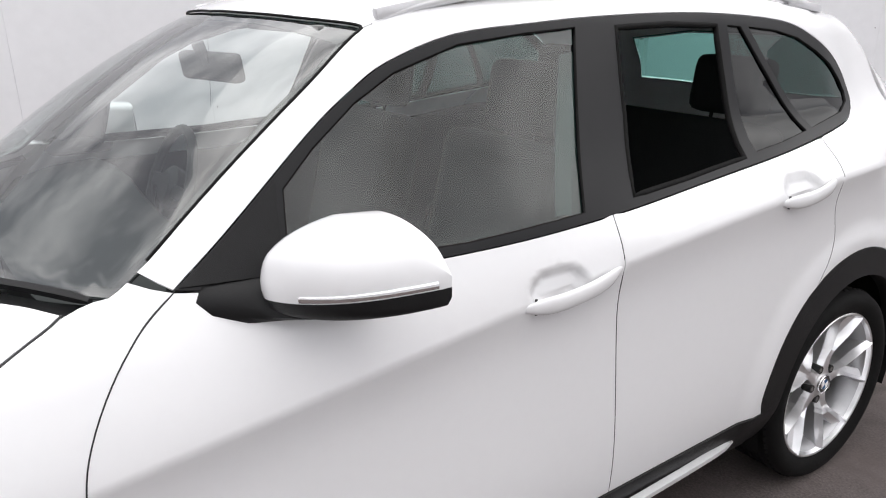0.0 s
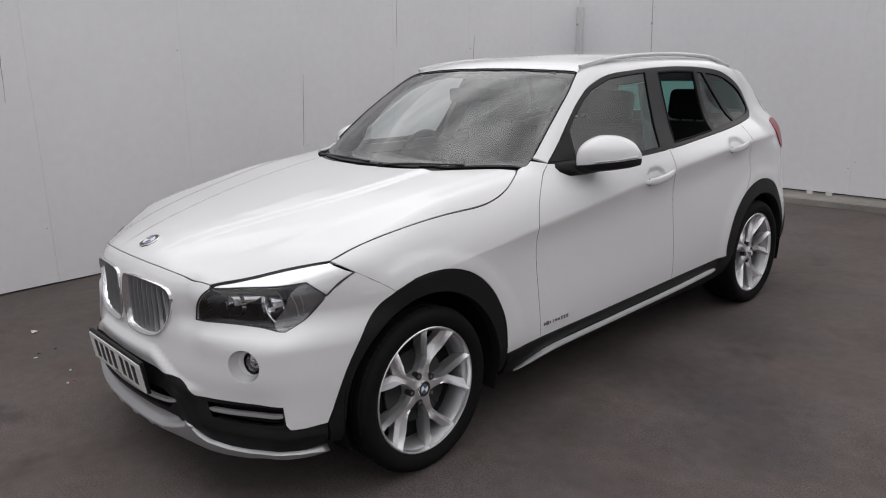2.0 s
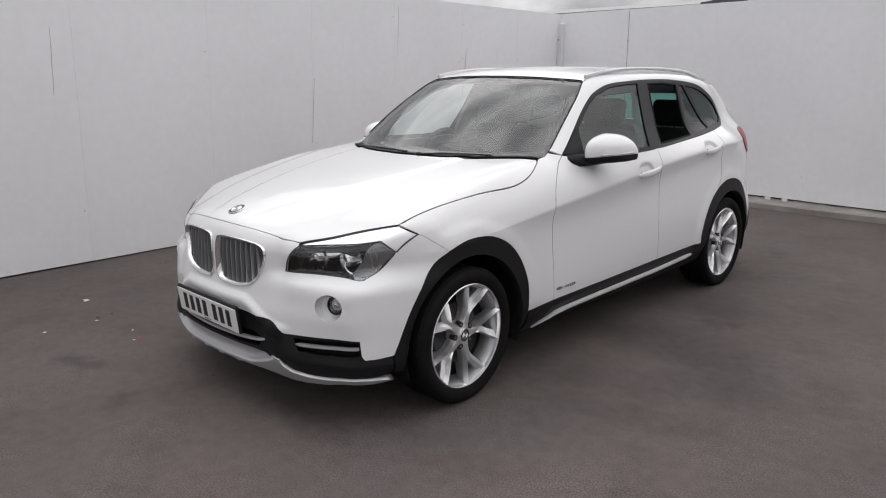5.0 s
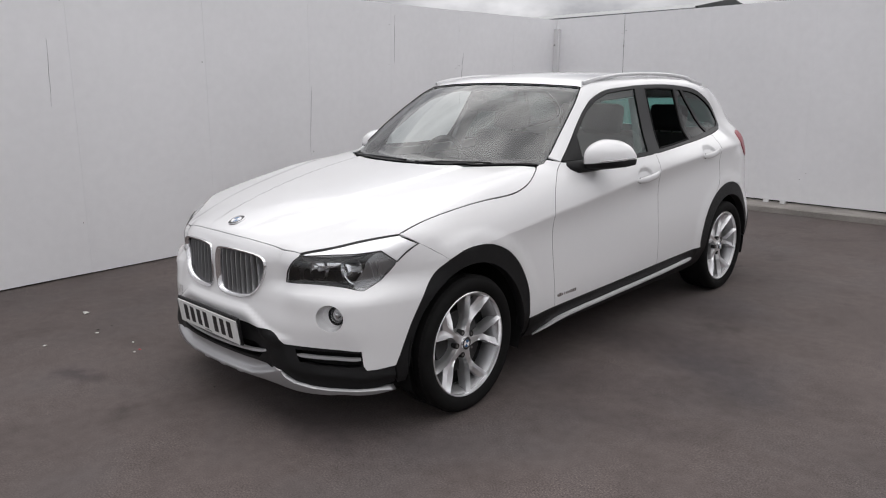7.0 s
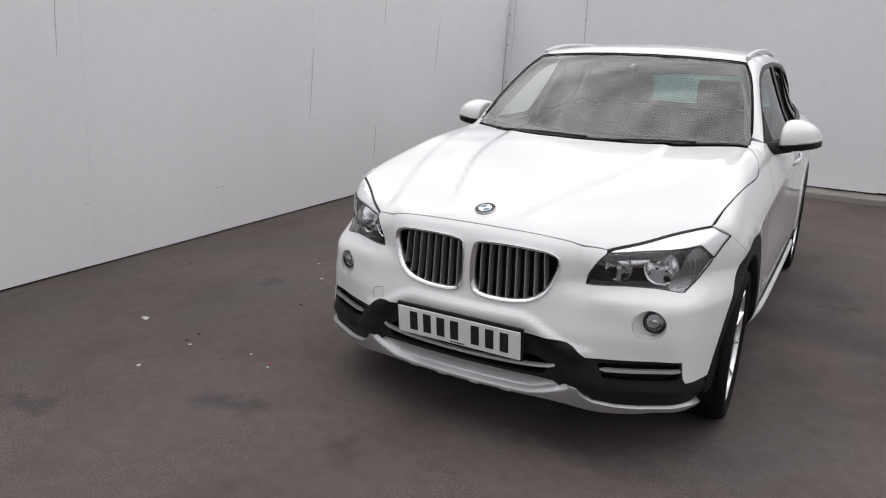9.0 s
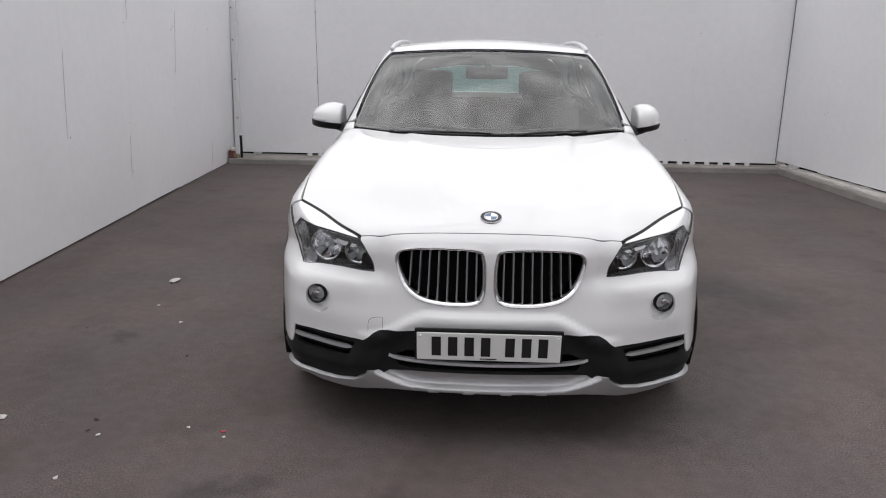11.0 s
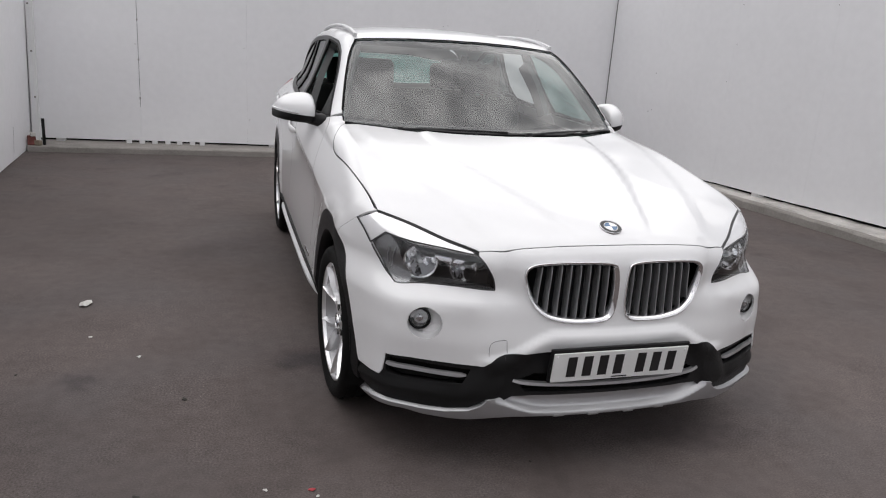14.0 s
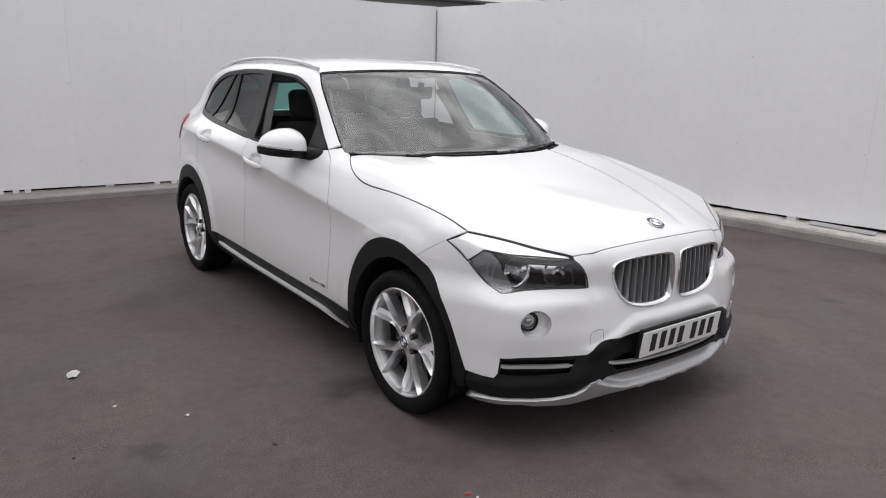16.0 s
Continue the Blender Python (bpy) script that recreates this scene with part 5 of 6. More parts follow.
def roundel(m, r, parent, flatten=False):
    """A round enamel emblem: dark ring with four plain quarters, facing +z."""
    base = part("emblem", placed(lathe([(0, 0.002), (r * 0.62, 0.004), (r * 0.94, 0.003), (r, 0.0), (r, -0.004)], 36, "Z"), m), INK, parent, "round enamel emblem", 40)
    under = parent if flatten else base
    part("emblem_rim", placed(lathe([(r * 0.94, 0.003), (r * 0.97, 0.005), (r * 1.03, 0.002), (r * 1.03, -0.004), (r * 0.94, -0.004)], 36, "Z", True), m), CHROME, under, "", 40)
    part("emblem_inner_ring", placed(lathe([(r * 0.58, 0.004), (r * 0.60, 0.0056), (r * 0.64, 0.0056), (r * 0.66, 0.004)], 36, "Z", True), m), CHROME, under, "", 40)
    for q in range(4):
        bm = bmesh.new()
        pts = [(0.0, 0.0)] + [(r * 0.58 * math.cos(radians(90 * q + a)), r * 0.58 * math.sin(radians(90 * q + a))) for a in range(0, 91, 10)]
        bm.faces.new([bm.verts.new((x, y, 0.0052)) for x, y in pts])
        part("emblem_quarter", placed(bm, m), BLUE if q % 2 else ENAMEL, under)


p, n = skin(flat([(0.0, -0.626)], "top"), "top", 0.002)
q = Vector(n[0]).to_track_quat("Z", "X").to_matrix().to_4x4()
roundel(Matrix.Translation(p[0]) @ q @ pose(0, 0, 0, 0, 0, 90), 0.040, CAR)

# ---- wheels ----
def wheel_parts():
    root = new("wheel")
    tyre = [(0.236, 0.080), (0.246, 0.094), (0.264, 0.105), (0.283, 0.109), (0.299, 0.107), (0.310, 0.099), (0.3165, 0.086), (0.3185, 0.070)]
    groove = [(0.3185, 0.045), (0.312, 0.043), (0.312, 0.035), (0.3185, 0.033), (0.3185, 0.008), (0.312, 0.006)]
    half_tyre = tyre + groove
    part("tyre", lathe(half_tyre + [(r, -x) for r, x in half_tyre[::-1]], 72), RUBBER, root, "black rubber tyre", 35)
    lugs = bmesh.new()
    for k in range(72):
        a = radians(5 * k)
        m = pose(0, 0, 0, 5 * k) @ pose(0.088, 0, 0.3072, 0, 38, 0)
        box(lugs, (0.036, 0.020, 0.009), (0, 0, 0), 0, None)
        bmesh.ops.transform(lugs, matrix=m, verts=lugs.verts[-8:])
    tagged(part("tread", lugs, RUBBER, root, "shoulder tread blocks"), kind="stuff")
    rim = [(0.238, 0.078), (0.247, 0.086), (0.247, 0.093), (0.243, 0.096), (0.238, 0.094), (0.235, 0.080), (0.226, 0.066), (0.217, 0.02), (0.212, -0.09), (0.236, -0.095)]
    part("rim", lathe(rim[:6], 72), ALLOY, root, "silver alloy rim edge", 30)
    part("rim_barrel", lathe(rim[5:], 72), BARREL, root, "silver inside of the rim, darkened for shade", 30)
    part("hub", lathe([(0.0, 0.066), (0.034, 0.068), (0.050, 0.066), (0.060, 0.058), (0.064, 0.040), (0.064, -0.01)], 40), ALLOY, root, "silver hub", 35)
    roundel(pose(0.0725, 0, 0, 0, 90, 0) @ pose(0, 0, 0, 0, 0, 45), 0.030, root, True)

    def at(r, a, x):
        return Vector((x, r * math.sin(a), r * math.cos(a)))

    for k in range(5):
        c = radians(72 * k)
        bm = bmesh.new()
        # half of a forked spoke: (radius, outer edge, ridge, inner edge in degrees, their heights)
        fork = [(0.046, 40, 26, 0, 0.050, 0.064, 0.067), (0.062, 24, 17, 0, 0.046, 0.064, 0.067), (0.078, 15.0, 11.0, 0, 0.044, 0.064, 0.067), (0.094, 11.2, 8.2, 0, 0.044, 0.066, 0.065), (0.110, 10.0, 7.4, 0, 0.046, 0.070, 0.061), (0.128, 11.0, 8.6, 0, 0.048, 0.075, 0.055), (0.146, 13.2, 11.0, 0, 0.052, 0.080, 0.048), (0.158, 14.8, 12.6, 0.6, 0.055, 0.083, 0.046), (0.172, 16.2, 14.0, 3.6, 0.058, 0.087, 0.048), (0.190, 17.5, 15.3, 6.0, 0.064, 0.090, 0.054), (0.208, 18.5, 16.3, 7.6, 0.070, 0.093, 0.060), (0.224, 19.3, 17.1, 8.6, 0.076, 0.096, 0.066), (0.241, 20.2, 17.8, 9.2, 0.084, 0.098, 0.074)]
        for sgn in (-1, 1):
            rows = []
            for r, out_a, rid_a, in_a, out_h, rid_h, in_h in fork:
                spots = ((out_a - 0.6, out_h - 0.045), (out_a, out_h), (rid_a, rid_h), (in_a + (rid_a - in_a) * 0.7, in_h + (rid_h - in_h) * 0.3), (in_a, in_h), (in_a, in_h - 0.03))
                rows.append([bm.verts.new(at(r, c + sgn * radians(q), h)) for q, h in spots])
            for p, q in zip(rows, rows[1:]):
                for j in range(6):
                    bm.faces.new((p[j], p[(j + 1) % 6], q[(j + 1) % 6], q[j]))
            bm.faces.new(rows[-1])
            bm.faces.new(rows[0][::-1])
        bmesh.ops.recalc_face_normals(bm, faces=bm.faces)
        part("spoke", bm, ALLOY, root, "", 9)
        a = c + radians(36)
        nut = lathe([(0.0, 0.060), (0.007, 0.060), (0.0085, 0.057), (0.0085, 0.03)], 6)
        part("wheel_bolt", placed(nut, Matrix.Translation(at(0.056, a, 0.009))), STEEL, root)
        # a solid dark disc paints the shade of the bolt recess
        well_bm = lathe([(0.0, 0.0685), (0.0135, 0.0692), (0.0135, 0.04)], 14)
        part("bolt_hole_shade", placed(well_bm, Matrix.Translation(at(0.056, a, -0.0005))), BRAKE, root)
    part("brake_disc", lathe([(0.06, 0.016), (0.146, 0.016), (0.148, 0.010), (0.146, 0.004), (0.06, 0.004)], 48), BRAKE, root, "steel brake disc with the wheel's shade in its colour", 30)
    bm = bmesh.new()
    for a in np.linspace(-35, 35, 8):
        box(bm, (0.07, 0.03, 0.055), tuple(at(0.135, radians(a + 110), -0.012)), 0.006, Euler((-radians(a + 110), 0, 0)).to_matrix().to_4x4())
    part("brake_caliper", bm, BRAKE, root, "cast brake caliper")
    # a flat black disc replaces the wheel's shaded depth with colour
    part("wheel_back", lathe([(0.0, 0.002), (0.2145, 0.002), (0.2145, -0.03)], 40), BLACK_MATT, root, "black disc standing in for the shade behind the spokes")
    return root


WHEEL = wheel_parts()
WHEEL.parent = CAR
WHEEL.matrix_basis = pose(0.782, 0.0, 0.3185, -18, 0, 2)
tagged(WHEEL, "silver five-spoke alloy wheel with low-profile tyre")
copy_thing(WHEEL, pose(0.785, 2.735, 0.3185, -14, 0, 0))
copy_thing(WHEEL, pose(-0.782, 0.0, 0.3185, 54, 0, 182))
copy_thing(WHEEL, pose(-0.785, 2.745, 0.3185, 5, 0, 180))

for flip in BOTH:
    s = -1 if flip else 1
    for cy in (0.012, 2.76):
        prof = [tuple(p) for p in arch(0.0, 0.385, 200, -20, 30, 0.0)]
        bm = bmesh.new()
        for x0, x1 in ((0.868, 0.50),):
            a = [bm.verts.new((s * x0, cy + y, 0.327 + z)) for y, z in prof]
            b = [bm.verts.new((s * x1, cy + y, 0.327 + z)) for y, z in prof]
            for i in range(len(prof) - 1):
                bm.faces.new((a[i], a[i + 1], b[i + 1], b[i]))
            bm.faces.new(b)
        part("wheel_well", bm, BLACK_MATT, CAR, "dark wheel arch liner")

# ---- mirrors, handles, rails, wipers, side strips ----
# stations across the mirror: x, front and rear y, bottom and top z
MIRROR = bend([(0.842, 0.950, 1.118, 1.036, 1.160), (0.853, 0.938, 1.124, 1.032, 1.174), (0.885, 0.944, 1.134, 1.032, 1.184), (0.929, 0.970, 1.148, 1.036, 1.181), (0.969, 1.012, 1.163, 1.042, 1.165), (0.997, 1.066, 1.174, 1.047, 1.144), (1.014, 1.126, 1.181, 1.052, 1.118), (1.023, 1.168, 1.184, 1.056, 1.102)], 3)
BULGE = bend([(0.0, 0.50), (0.03, 0.80), (0.13, 0.94), (0.34, 1.0), (0.55, 0.985), (0.72, 0.92), (0.86, 0.76), (0.95, 0.56), (1.0, 0.36)], 2)


def mirror_rows(s):
    """Stations of one mirror: the right one stands further out and forward, and lower."""
    m = MIRROR.copy()
    k = np.clip((m[:, 0] - 0.853) / 0.17, 0, 1)
    if s < 0:
        m[:, 0] += 0.024 * k
        m[:, 1:3] -= (0.07 * k)[:, None]
    m[:, 3] -= 0.013 if s < 0 else 0.008
    m[:, 4] -= 0.013 if s < 0 else 0.001
    return m


def mirror_shell(s, lower):
    """The housing as a loft of D-shaped sections, cut at its waist."""
    bm, rows = bmesh.new(), []
    for x, front, back, lo, hi in mirror_rows(s):
        row = [(x, back - (back - front) * g, lo + (hi - lo) * v) for v, g in BULGE]
        row = [(x, back, lo + 0.012), *row, (x, back, hi - 0.006)]
        rows.append([bm.verts.new((s * a, b, c)) for a, b, c in row])
    n = len(rows[0])
    for p, q in zip(rows, rows[1:]):
        for i in range(n):
            bm.faces.new((p[i], p[(i + 1) % n], q[(i + 1) % n], q[i]))
    bm.faces.new(rows[0])
    bm.faces.new(rows[-1][::-1])
    bmesh.ops.bisect_plane(bm, geom=bm.verts[:] + bm.edges[:] + bm.faces[:], plane_co=(s * 0.853, 1, 1.060), plane_no=(-s * 0.10, 0, 1), clear_inner=not lower, clear_outer=lower)
    bmesh.ops.recalc_face_normals(bm, faces=bm.faces)
    return bm


def mirror_front(x, s):
    """Front y of the mirror at a station, where it bulges most."""
    m = mirror_rows(s)
    return float(np.interp(x, m[:, 0], m[:, 1]))


for flip in BOTH:
    s = -1 if flip else 1
    mir = part("door_mirror", mirror_shell(s, False), WHITE_PAINT, CAR, "white door mirror on a black foot", 42)
    part("mirror_base", mirror_shell(s, True), BLACK_PLASTIC, mir, "black lower half", 42)
    glass = bmesh.new()
    pts = [(0.932 + 0.076 * k * math.cos(a), 1.094 + 0.056 * k * math.sin(a)) for a in np.linspace(0, 2 * math.pi, 33)[:-1] for k in [(abs(math.cos(a)) ** 3 + abs(math.sin(a)) ** 3) ** (-1 / 3)]]
    glass.faces.new([glass.verts.new((s * x, 0.004 + float(np.interp(x, mirror_rows(s)[:, 0], mirror_rows(s)[:, 2])), z - 0.010)) for x, z in pts])
    part("mirror_glass", glass, CHROME, mir, "mirror glass")
    # the foot: a wedge from the door out under the housing, as (x, y0, y1, z0, z1)
    bm, rows = bmesh.new(), []
    for x, y0, y1, z0, z1 in bend([(0.74, 0.815, 0.985, 1.035, 1.085), (0.79, 0.828, 0.99, 1.022, 1.078), (0.825, 0.885, 1.04, 1.014, 1.070), (0.86, 0.952, 1.08, 1.016, 1.045), (0.90, 0.985, 1.09, 1.024, 1.040)], 3):
        loop = [(y0, (z0 * 2 + z1) / 3), (y0 * 0.85 + y1 * 0.15, z0), (y1 * 0.8 + y0 * 0.2, z0), (y1, (z0 + z1) / 2), (y1 * 0.8 + y0 * 0.2, z1), (y0 * 0.8 + y1 * 0.2, z1), (y0 * 0.96 + y1 * 0.04, (z0 + 2 * z1) / 3)]
        rows.append([bm.verts.new((s * x, y, z)) for y, z in loop])
    for p, q in zip(rows, rows[1:]):
        for i in range(7):
            bm.faces.new((p[i], p[(i + 1) % 7], q[(i + 1) % 7], q[i]))
    bm.faces.new(rows[0])
    bm.faces.new(rows[-1][::-1])
    bmesh.ops.recalc_face_normals(bm, faces=bm.faces)
    part("mirror_foot", bm, BLACK_PLASTIC, mir, "black mirror foot", 50)
    strip = [(s * x, mirror_front(x, s) + 0.002, 1.0675 + 0.10 * (x - 0.853)) for x in np.linspace(0.927, 1.021 if s > 0 else 1.044, 16)]
    part("side_indicator", sweep(strip, ring(0.0045, 0.0062)), CHROME, mir, "clear turn signal strip", 40)
    # black sail behind the mirror foot
    sail = [(0.83, 1.079), (0.93, 1.148), (1.02, 1.212), (1.0, 1.07)]
    panel("mirror_sail", patch(sail, "side", 0.03, offset=0.006, thick=0.008, flip=flip), BLACK_PLASTIC, DOORS[("front", flip)], "black mirror sail")
    for where, ys, zs in (("front", (1.452, 1.722), (0.918, 0.949)), ("rear", (2.302, 2.540), (0.993, 1.022))):
        run = [(ys[0] + (ys[1] - ys[0]) * t, zs[0] + (zs[1] - zs[0]) * t) for t in np.linspace(0, 1, 13)]
        outs = [-0.002, 0.006, 0.013, 0.018, 0.021, 0.022, 0.022, 0.022, 0.020, 0.017, 0.012, 0.005, -0.002]
        p, n = skin(flat(run, "side"), "side", 0)
        p = (p + n * np.array(outs)[:, None]) * (s, 1, 1)
        scale = [0.35, 0.75, 0.95, 1, 1, 1, 1, 1, 1, 0.95, 0.85, 0.6, 0.2]
        part("door_handle", sweep(p.tolist(), ring(0.008, 0.0195, 12), scale=scale), WHITE_PAINT, DOORS[(where, flip)], "white pull handle", 60)
        # a dark tube draws the shaded gap at the handle's end
        seam_run = [tuple(p[1] + np.array((s * -0.006, 0.004, dz))) for dz in (0.016, 0.006, -0.008, -0.018)]
        part("handle_gap", sweep(seam_run, ring(0.003, 0.003, 6), up=(1, 0, 0)), INK, DOORS[(where, flip)], "dark joint of the handle")
    rail_y = [1.30, 1.36, 1.44, 1.56, 1.75, 2.0, 2.3, 2.6, 2.8, 2.92, 3.0]
    rail_x = [0.586, 0.586, 0.585, 0.583, 0.580, 0.576, 0.570, 0.558, 0.542, 0.526, 0.512]
    rise = [-0.006, 0.000, 0.007, 0.014, 0.018, 0.019, 0.019, 0.018, 0.014, 0.008, -0.006]
    p = on(list(zip(rail_x, rail_y)), "top") + np.array(rise)[:, None] * (0.15, 0, 1)
    p = bend(p * (s, 1, 1), 4)
    k = np.interp(np.arange(len(p)), np.arange(len(rail_y)) * 4, [0.6, 0.85, 0.95, 0.95, 0.9, 0.9, 0.9, 0.95, 1.0, 0.9, 0.6])
    rail = part("roof_rail", sweep(p.tolist(), ring(0.015, 0.012, 10), scale=list(k)), SATIN, CAR, "satin silver roof rail", 60)
    for yy in (0, 1):
        q = on([(rail_x[2 - yy * 0] if yy == 0 else rail_x[8], rail_y[2] if yy == 0 else rail_y[8])], "top")[0] * (s, 1, 1)
        part("rail_foot", boxed((0.022, 0.19, 0.024), (q[0] + s * 0.002, q[1] - (0.04 if yy == 0 else -0.04), q[2] + 0.003), 0.009, Euler((radians(9 if yy == 0 else -8), 0, 0)).to_matrix().to_4x4()), SATIN, rail, "", 40)
    strip = bend([(0.838, 0.53, 0.218), (0.872, 0.61, 0.252), (0.896, 0.75, 0.284), (0.903, 1.2, 0.298), (0.905, 1.7, 0.309), (0.902, 2.1, 0.322), (0.885, 2.21, 0.321), (0.865, 2.25, 0.306)], 5) * (s, 1, 1)
    sc = np.interp(np.linspace(0, 1, len(strip)), [0, 0.1, 0.25, 0.9, 1], [0.2, 0.45, 0.60, 0.60, 0.35])
    part("side_strip", sweep(strip.tolist(), [(-0.018, -0.016), (0.004, -0.018), (0.014, -0.008), (0.012, 0.010), (-0.018, 0.017)] if not flip else [(0.018, -0.016), (-0.004, -0.018), (-0.014, -0.008), (-0.012, 0.010), (0.018, 0.017)], scale=list(sc)), SATIN, CAR, "silver side strip along the sill", 50)
    # unreadable model lettering low on the door
    for i, (w, h) in enumerate([(0.012, 0.014), (0.020, 0.018), (0.010, 0.013), (0.006, 0.016), (0.014, 0.013), (0.014, 0.013), (0.012, 0.018), (0.014, 0.018), (0.014, 0.018)]):
        p, n = skin(flat([(0.668 + 0.0195 * i, 0.408)], "side"), "side", 0.002)
        part("bar", boxed((0.003, w, h), tuple(p[0] * (s, 1, 1)), 0.001), CHROME, DOORS[("front", flip)])

# wipers
for blade, root in (([(0.715, 0.712), (0.60, 0.640), (0.48, 0.565), (0.36, 0.500), (0.22, 0.455)], (0.12, 0.425)), ([(0.34, 0.470), (0.18, 0.447), (-0.04, 0.437), (-0.22, 0.447), (-0.40, 0.485)], (-0.50, 0.515))):
    p = skin(flat(bend(blade, 4), "top"), "top", 0.0)[0] + (0, 0, -0.006)
    wiper = part("wiper", sweep(p.tolist(), [(-0.006, -0.008), (0.006, -0.008), (0.010, 0.003), (0.0, 0.009), (-0.010, 0.003)], scale=[0.6] + [1.0] * (len(p) - 2) + [0.6]), BLACK_PLASTIC, CAR, "black flat wiper blade", 40)
    foot = on([root], "top")[0]
    mid = p[7]
    arm = bend([tuple(foot), tuple(foot * 0.6 + mid * 0.4 + (0, -0.004, 0.010)), tuple(mid + (0, 0, 0.012))], 5)
    part("wiper_arm", sweep(arm.tolist(), ring(0.011, 0.006), scale=list(np.linspace(1.3, 0.7, len(arm)))), BLACK_GLOSS, wiper, "", 40)
    part("wiper_pivot", placed(lathe([(0, 0.012), (0.012, 0.011), (0.016, 0.006), (0.017, -0.012)], 16, "Z"), Matrix.Translation(foot)), BLACK_GLOSS, wiper, "", 40)

# ---- tail end, seldom seen ----
tail3 = side3(bend(TAIL_LINE, 4))
top_back = [tuple(p) for p in on([(0.49, 3.06), (0.25, 3.14), (0.0, 3.17)], "top")]
half = [*[(p[0], p[2]) for p in tail3], *[(p[0], p[2]) for p in top_back]]
half = [(0.0, 0.42), *half]
back_loop = half + [(-x, z) for x, z in half[::-1]][1:-1]
rear_glass = [(-0.55, 1.13), (-0.49, 1.315), (-0.25, 1.348), (0.25, 1.348), (0.49, 1.315), (0.55, 1.13), (0.25, 1.11), (-0.25, 1.11)]
gate = panel("tailgate", patch(back_loop, "back", 0.05, holes=[rear_glass]), WHITE_PAINT, CAR, "white tailgate and rear bumper")
panel("rear_screen", patch(shrunk(np.array(rear_glass, float), -0.008), "back", 0.08, offset=-0.006, thick=0.004), REAR_GLASS, gate, "tinted rear screen").visible_shadow = False
for flip in BOTH:
    lampr = [(3.01, 1.060), (3.06, 1.10), (3.12, 1.115), (3.16, 1.11), (3.185, 1.06), (3.195, 1.0), (3.185, 0.95), (3.13, 0.93), (3.06, 0.96), (3.02, 1.01)]
    panel("tail_lamp", patch(lampr, "side", 0.03, offset=0.006, thick=0.02, flip=flip), RED_LENS, CAR, "red tail lamp")
    low = [(3.150, 0.33), (3.145, 0.40), (3.165, 0.47), (3.22, 0.50), (3.40, 0.50), (3.42, 0.32), (3.30, 0.28)]
    panel("rear_lower_bumper", patch(low, "side", 0.04, offset=0.003, thick=0.03, flip=flip), BLACK_PLASTIC, CAR, "black lower rear bumper corner")
fin = bmesh.new()
prof = [(0.0, 0.0), (0.05, 0.028), (0.10, 0.052), (0.125, 0.056), (0.135, 0.0)]
ys = on([(0.0, 3.0)], "top")[0]
a = [fin.verts.new((0.018 * (1 - z / 0.07), ys[1] + y, ys[2] + z - 0.004)) for y, z in prof]
b = [fin.verts.new((-0.018 * (1 - z / 0.07), ys[1] + y, ys[2] + z - 0.004)) for y, z in prof]
for i in range(len(prof)):
    j = (i + 1) % len(prof)
    fin.faces.new((a[i], a[j], b[j], b[i]))
fin.faces.new(a[::-1])
fin.faces.new(b)
bmesh.ops.recalc_face_normals(fin, faces=fin.faces)
part("antenna_fin", fin, WHITE_PAINT, CAR, "small white roof antenna fin")


panel("rear_lower_middle", patch([(-0.74, 0.26), (-0.78, 0.42), (0.78, 0.42), (0.74, 0.26)], "back", 0.06, offset=-0.004, thick=0.03), BLACK_PLASTIC, CAR, "black lower rear bumper")
# ---- inside the car ----
part("floor_pan", boxed((1.50, 2.9, 0.06), (0, 1.75, 0.27), 0.02), BLACK_MATT, CAR, "dark underbody")
part("engine_bay", boxed((1.0, 1.0, 0.34), (0, -0.02, 0.42), 0.05), BLACK_MATT, CAR, "dark engine bay")
part("front_crash_beam", boxed((1.0, 0.14, 0.42), (0, -0.50, 0.50), 0.03), BLACK_MATT, CAR, "dark structure behind the grille")
part("undertray", boxed((1.10, 0.9, 0.03), (0, -0.16, 0.215), 0.01), BLACK_MATT, CAR, "dark undertray")
part("boot_floor", boxed((1.3, 0.8, 0.05), (0, 3.0, 0.62), 0.02), FABRIC, CAR, "dark boot floor")
for flip in BOTH:
    s = -1 if flip else 1
    trim = [(0.70, 0.36), (0.72, 1.0), (0.86, 1.045), (1.36, 1.025), (1.72, 1.035), (2.16, 1.075), (2.5, 1.11), (2.95, 1.12), (3.1, 0.95), (3.1, 0.8), (2.52, 0.8), (2.3, 0.6), (2.28, 0.36)]
    panel("door_trim", patch(trim, "side", 0.08, offset=-0.075, thick=0, flip=flip), DASH, CAR, "dark inner door trim")
    inner = panel("door_trim_face", patch(trim, "side", 0.08, offset=-0.08, thick=0, flip=not flip), DASH, CAR, "dark inner door trim")
    bpill = bend([(0.775, 1.70, 1.04), (0.72, 1.74, 1.2), (0.645, 1.81, 1.36)], 4) * (s, 1, 1)
    part("pillar_trim", sweep(bpill.tolist(), [(-0.055, -0.02), (0.055, -0.02), (0.045, 0.02), (-0.045, 0.02)], up=(s, 0, 0)), PILLAR, CAR, "grey inner pillar trim", 40)
    apill = bend([(0.715, 0.86, 1.10), (0.665, 1.06, 1.25), (0.60, 1.24, 1.38), (0.56, 1.4, 1.43)], 4) * (s, 1, 1)
    part("pillar_trim", sweep(apill.tolist(), ring(0.03, 0.022)), PILLAR, CAR, "grey inner pillar trim", 40)

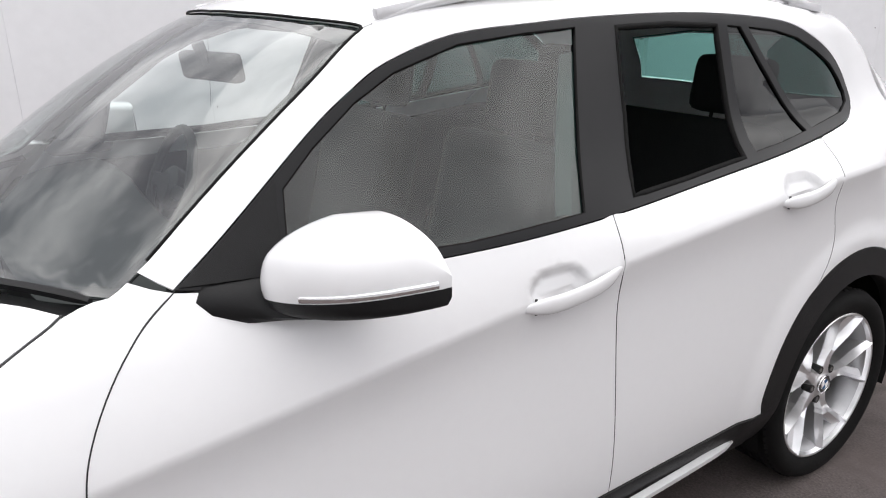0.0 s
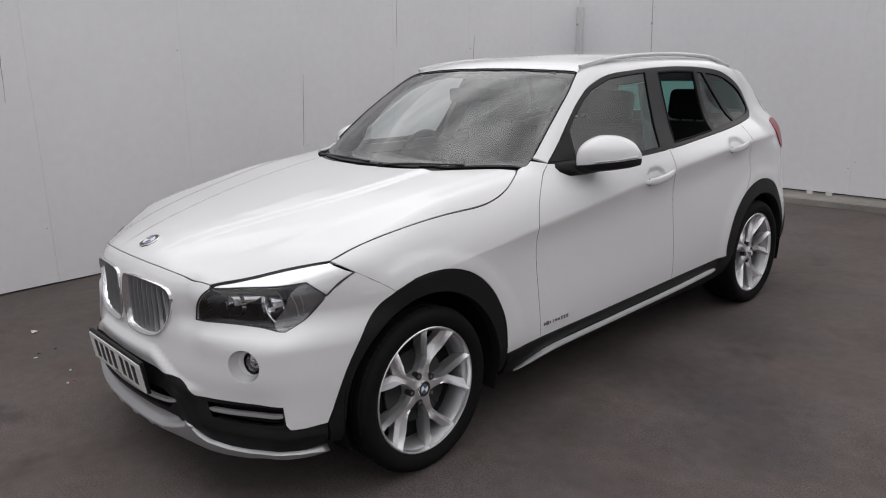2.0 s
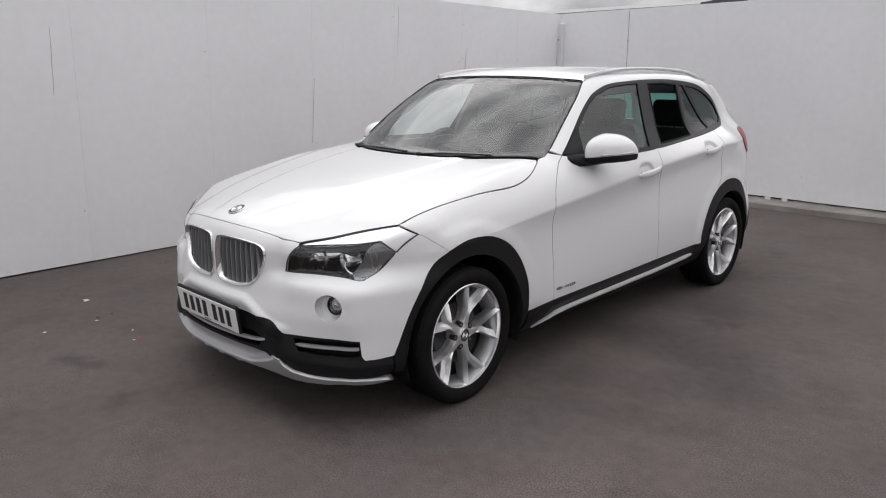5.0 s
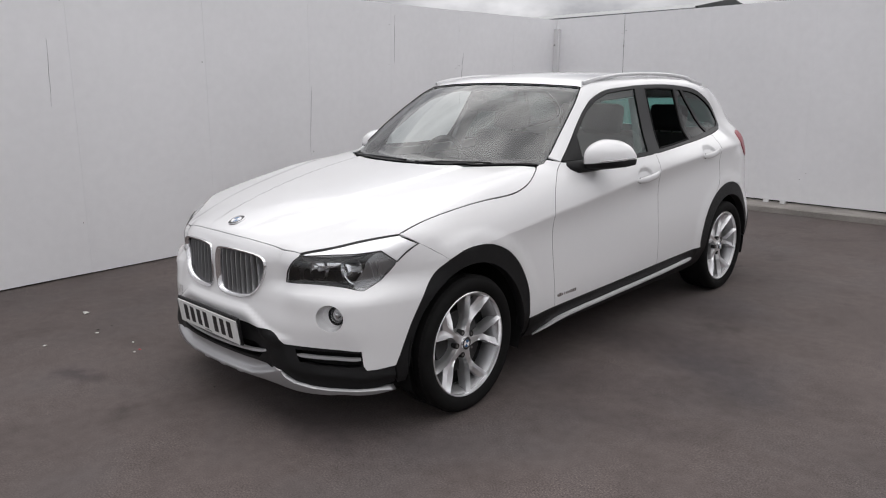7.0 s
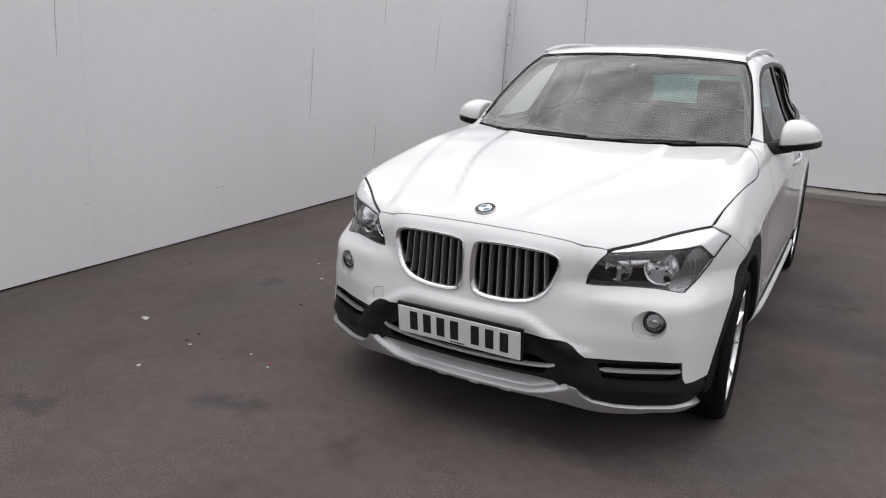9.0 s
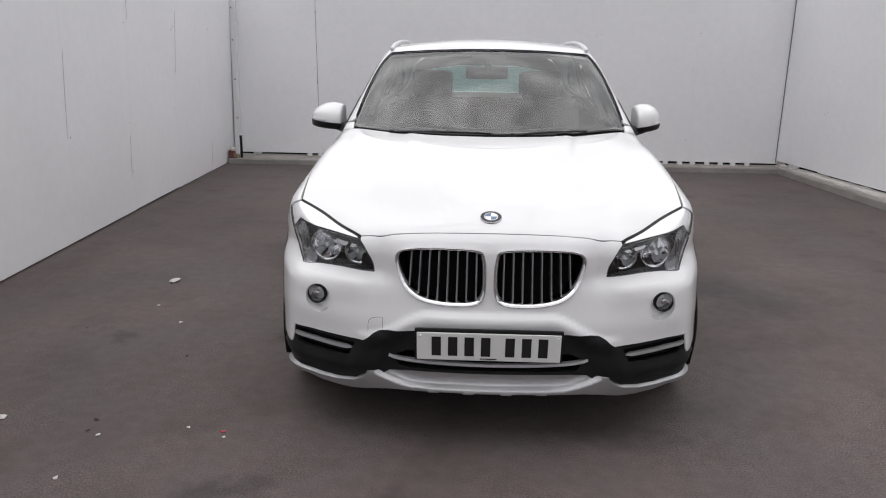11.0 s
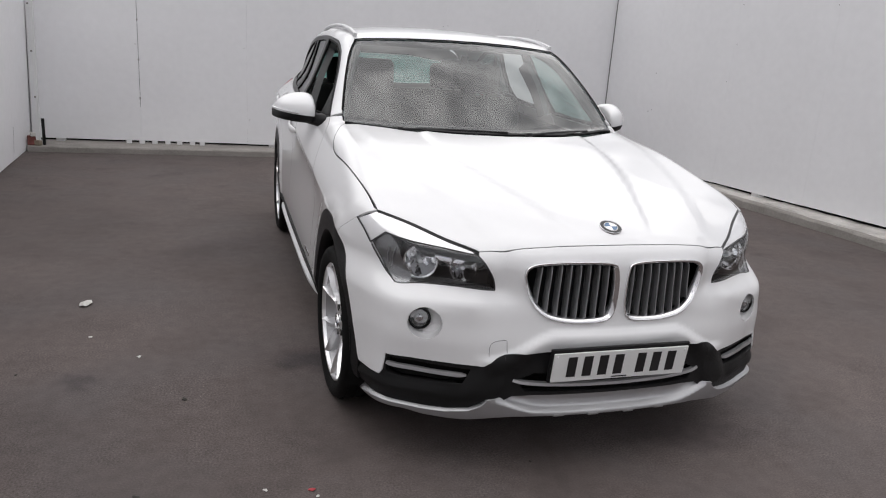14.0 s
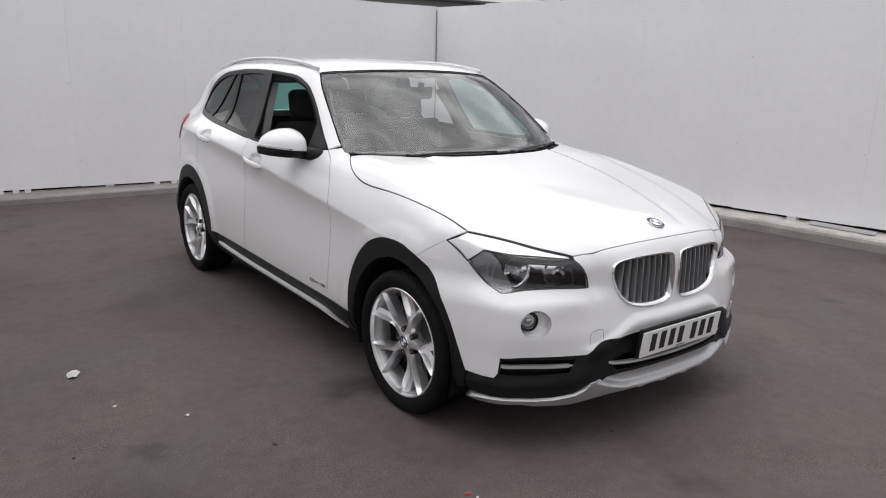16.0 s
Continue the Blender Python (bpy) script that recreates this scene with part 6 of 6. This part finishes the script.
# dashboard
dash = [(0.62, 0.98), (0.72, 1.005), (0.86, 1.015), (0.98, 0.985), (1.03, 0.93), (1.02, 0.78), (0.98, 0.60), (0.62, 0.60)]
bm = bmesh.new()
rows = []
for x in np.linspace(-0.73, 0.73, 17):
    hump = 0.028 * math.exp(-(((x + 0.37) / 0.17) ** 2))
    rows.append([bm.verts.new((x, y + 0.10 * (x / 0.73) ** 2 * (1 if y < 0.9 else 0.3), z + (hump if 0.8 < y < 1.0 and z > 0.9 else 0))) for y, z in dash])
for a, b in zip(rows, rows[1:]):
    for i in range(len(dash)):
        bm.faces.new((a[i], a[(i + 1) % len(dash)], b[(i + 1) % len(dash)], b[i]))
bm.faces.new(rows[0])
bm.faces.new(rows[-1][::-1])
bmesh.ops.recalc_face_normals(bm, faces=bm.faces)
part("dashboard", bm, DASH, CAR, "dark moulded dashboard", 35)

wheel_m = pose(-0.37, 1.10, 0.965, 68, 0, 0)
steer = part("steering_wheel", placed(lathe([(0.182 + 0.015 * math.cos(a), 0.015 * math.sin(a)) for a in np.linspace(0, 2 * math.pi, 11)[:-1]], 40, "Z", True), wheel_m), DASH, CAR, "black leather steering wheel", 60)
part("steering_boss", placed(lathe([(0, 0.02), (0.05, 0.02), (0.07, 0.0), (0.06, -0.03), (0, -0.06)], 24, "Z"), wheel_m), DASH, steer, "", 40)
for a in (0, 180, 270):
    part("steering_spoke", placed(boxed((0.13, 0.04, 0.016), (0.115, 0, 0), 0.006), wheel_m @ pose(0, 0, 0, 0, 0, a)), DASH, steer)


def seat(x, y, wide, back_h, headrest):
    bm = boxed((wide, 0.50, 0.16), (0, 0.0, 0.50), 0.06, seg=3)
    base = part("seat_cushion", placed(bm, pose(x, y, 0)), FABRIC, CAR, "dark fabric seat", 60)
    part("seat_back", placed(boxed((wide, 0.13, back_h), (0, 0, back_h / 2), 0.055, seg=3), pose(x, y + 0.24, 0.52, -14)), FABRIC, base, "", 60)
    for hx in headrest:
        part("headrest", placed(boxed((0.27, 0.11, 0.19), (0, 0, 0), 0.045, seg=3), pose(x + hx, y + 0.24 + 0.20, 0.52 + back_h + 0.085, -10)), FABRIC, base, "dark padded headrest", 60)
        for px in (-0.05, 0.05):
            part("headrest_post", placed(lathe([(0.006, -0.08), (0.006, 0.08)], 8, "Z"), pose(x + hx + px, y + 0.24 + 0.175, 0.52 + back_h, -10)), DASH, base)


seat(-0.37, 1.42, 0.52, 0.64, (0,))
seat(0.37, 1.45, 0.52, 0.64, (0,))
seat(0.0, 2.30, 1.24, 0.61, (-0.40, 0.40))
part("centre_console", boxed((0.22, 0.9, 0.3), (0, 1.3, 0.48), 0.03), DASH, CAR, "dark centre console")
rv = part("rear_view_mirror", placed(boxed((0.255, 0.035, 0.072), (0, 0, 0), 0.016, seg=3), pose(-0.01, 1.16, 1.345, 8, 0, 14)), DASH, CAR, "black inside rear view mirror", 60)
part("mirror_stalk", sweep([(0, 1.145, 1.35), (0, 1.135, 1.385), (0, 1.13, 1.405)], ring(0.02, 0.016)), DASH, rv, "", 40)
for s in (-1, 1):
    part("sun_visor", placed(boxed((0.40, 0.15, 0.018), (0, 0, 0), 0.008), pose(s * 0.30, 1.30, 1.440, -4)), TRIM_GREY, CAR, "folded pale sun visor")
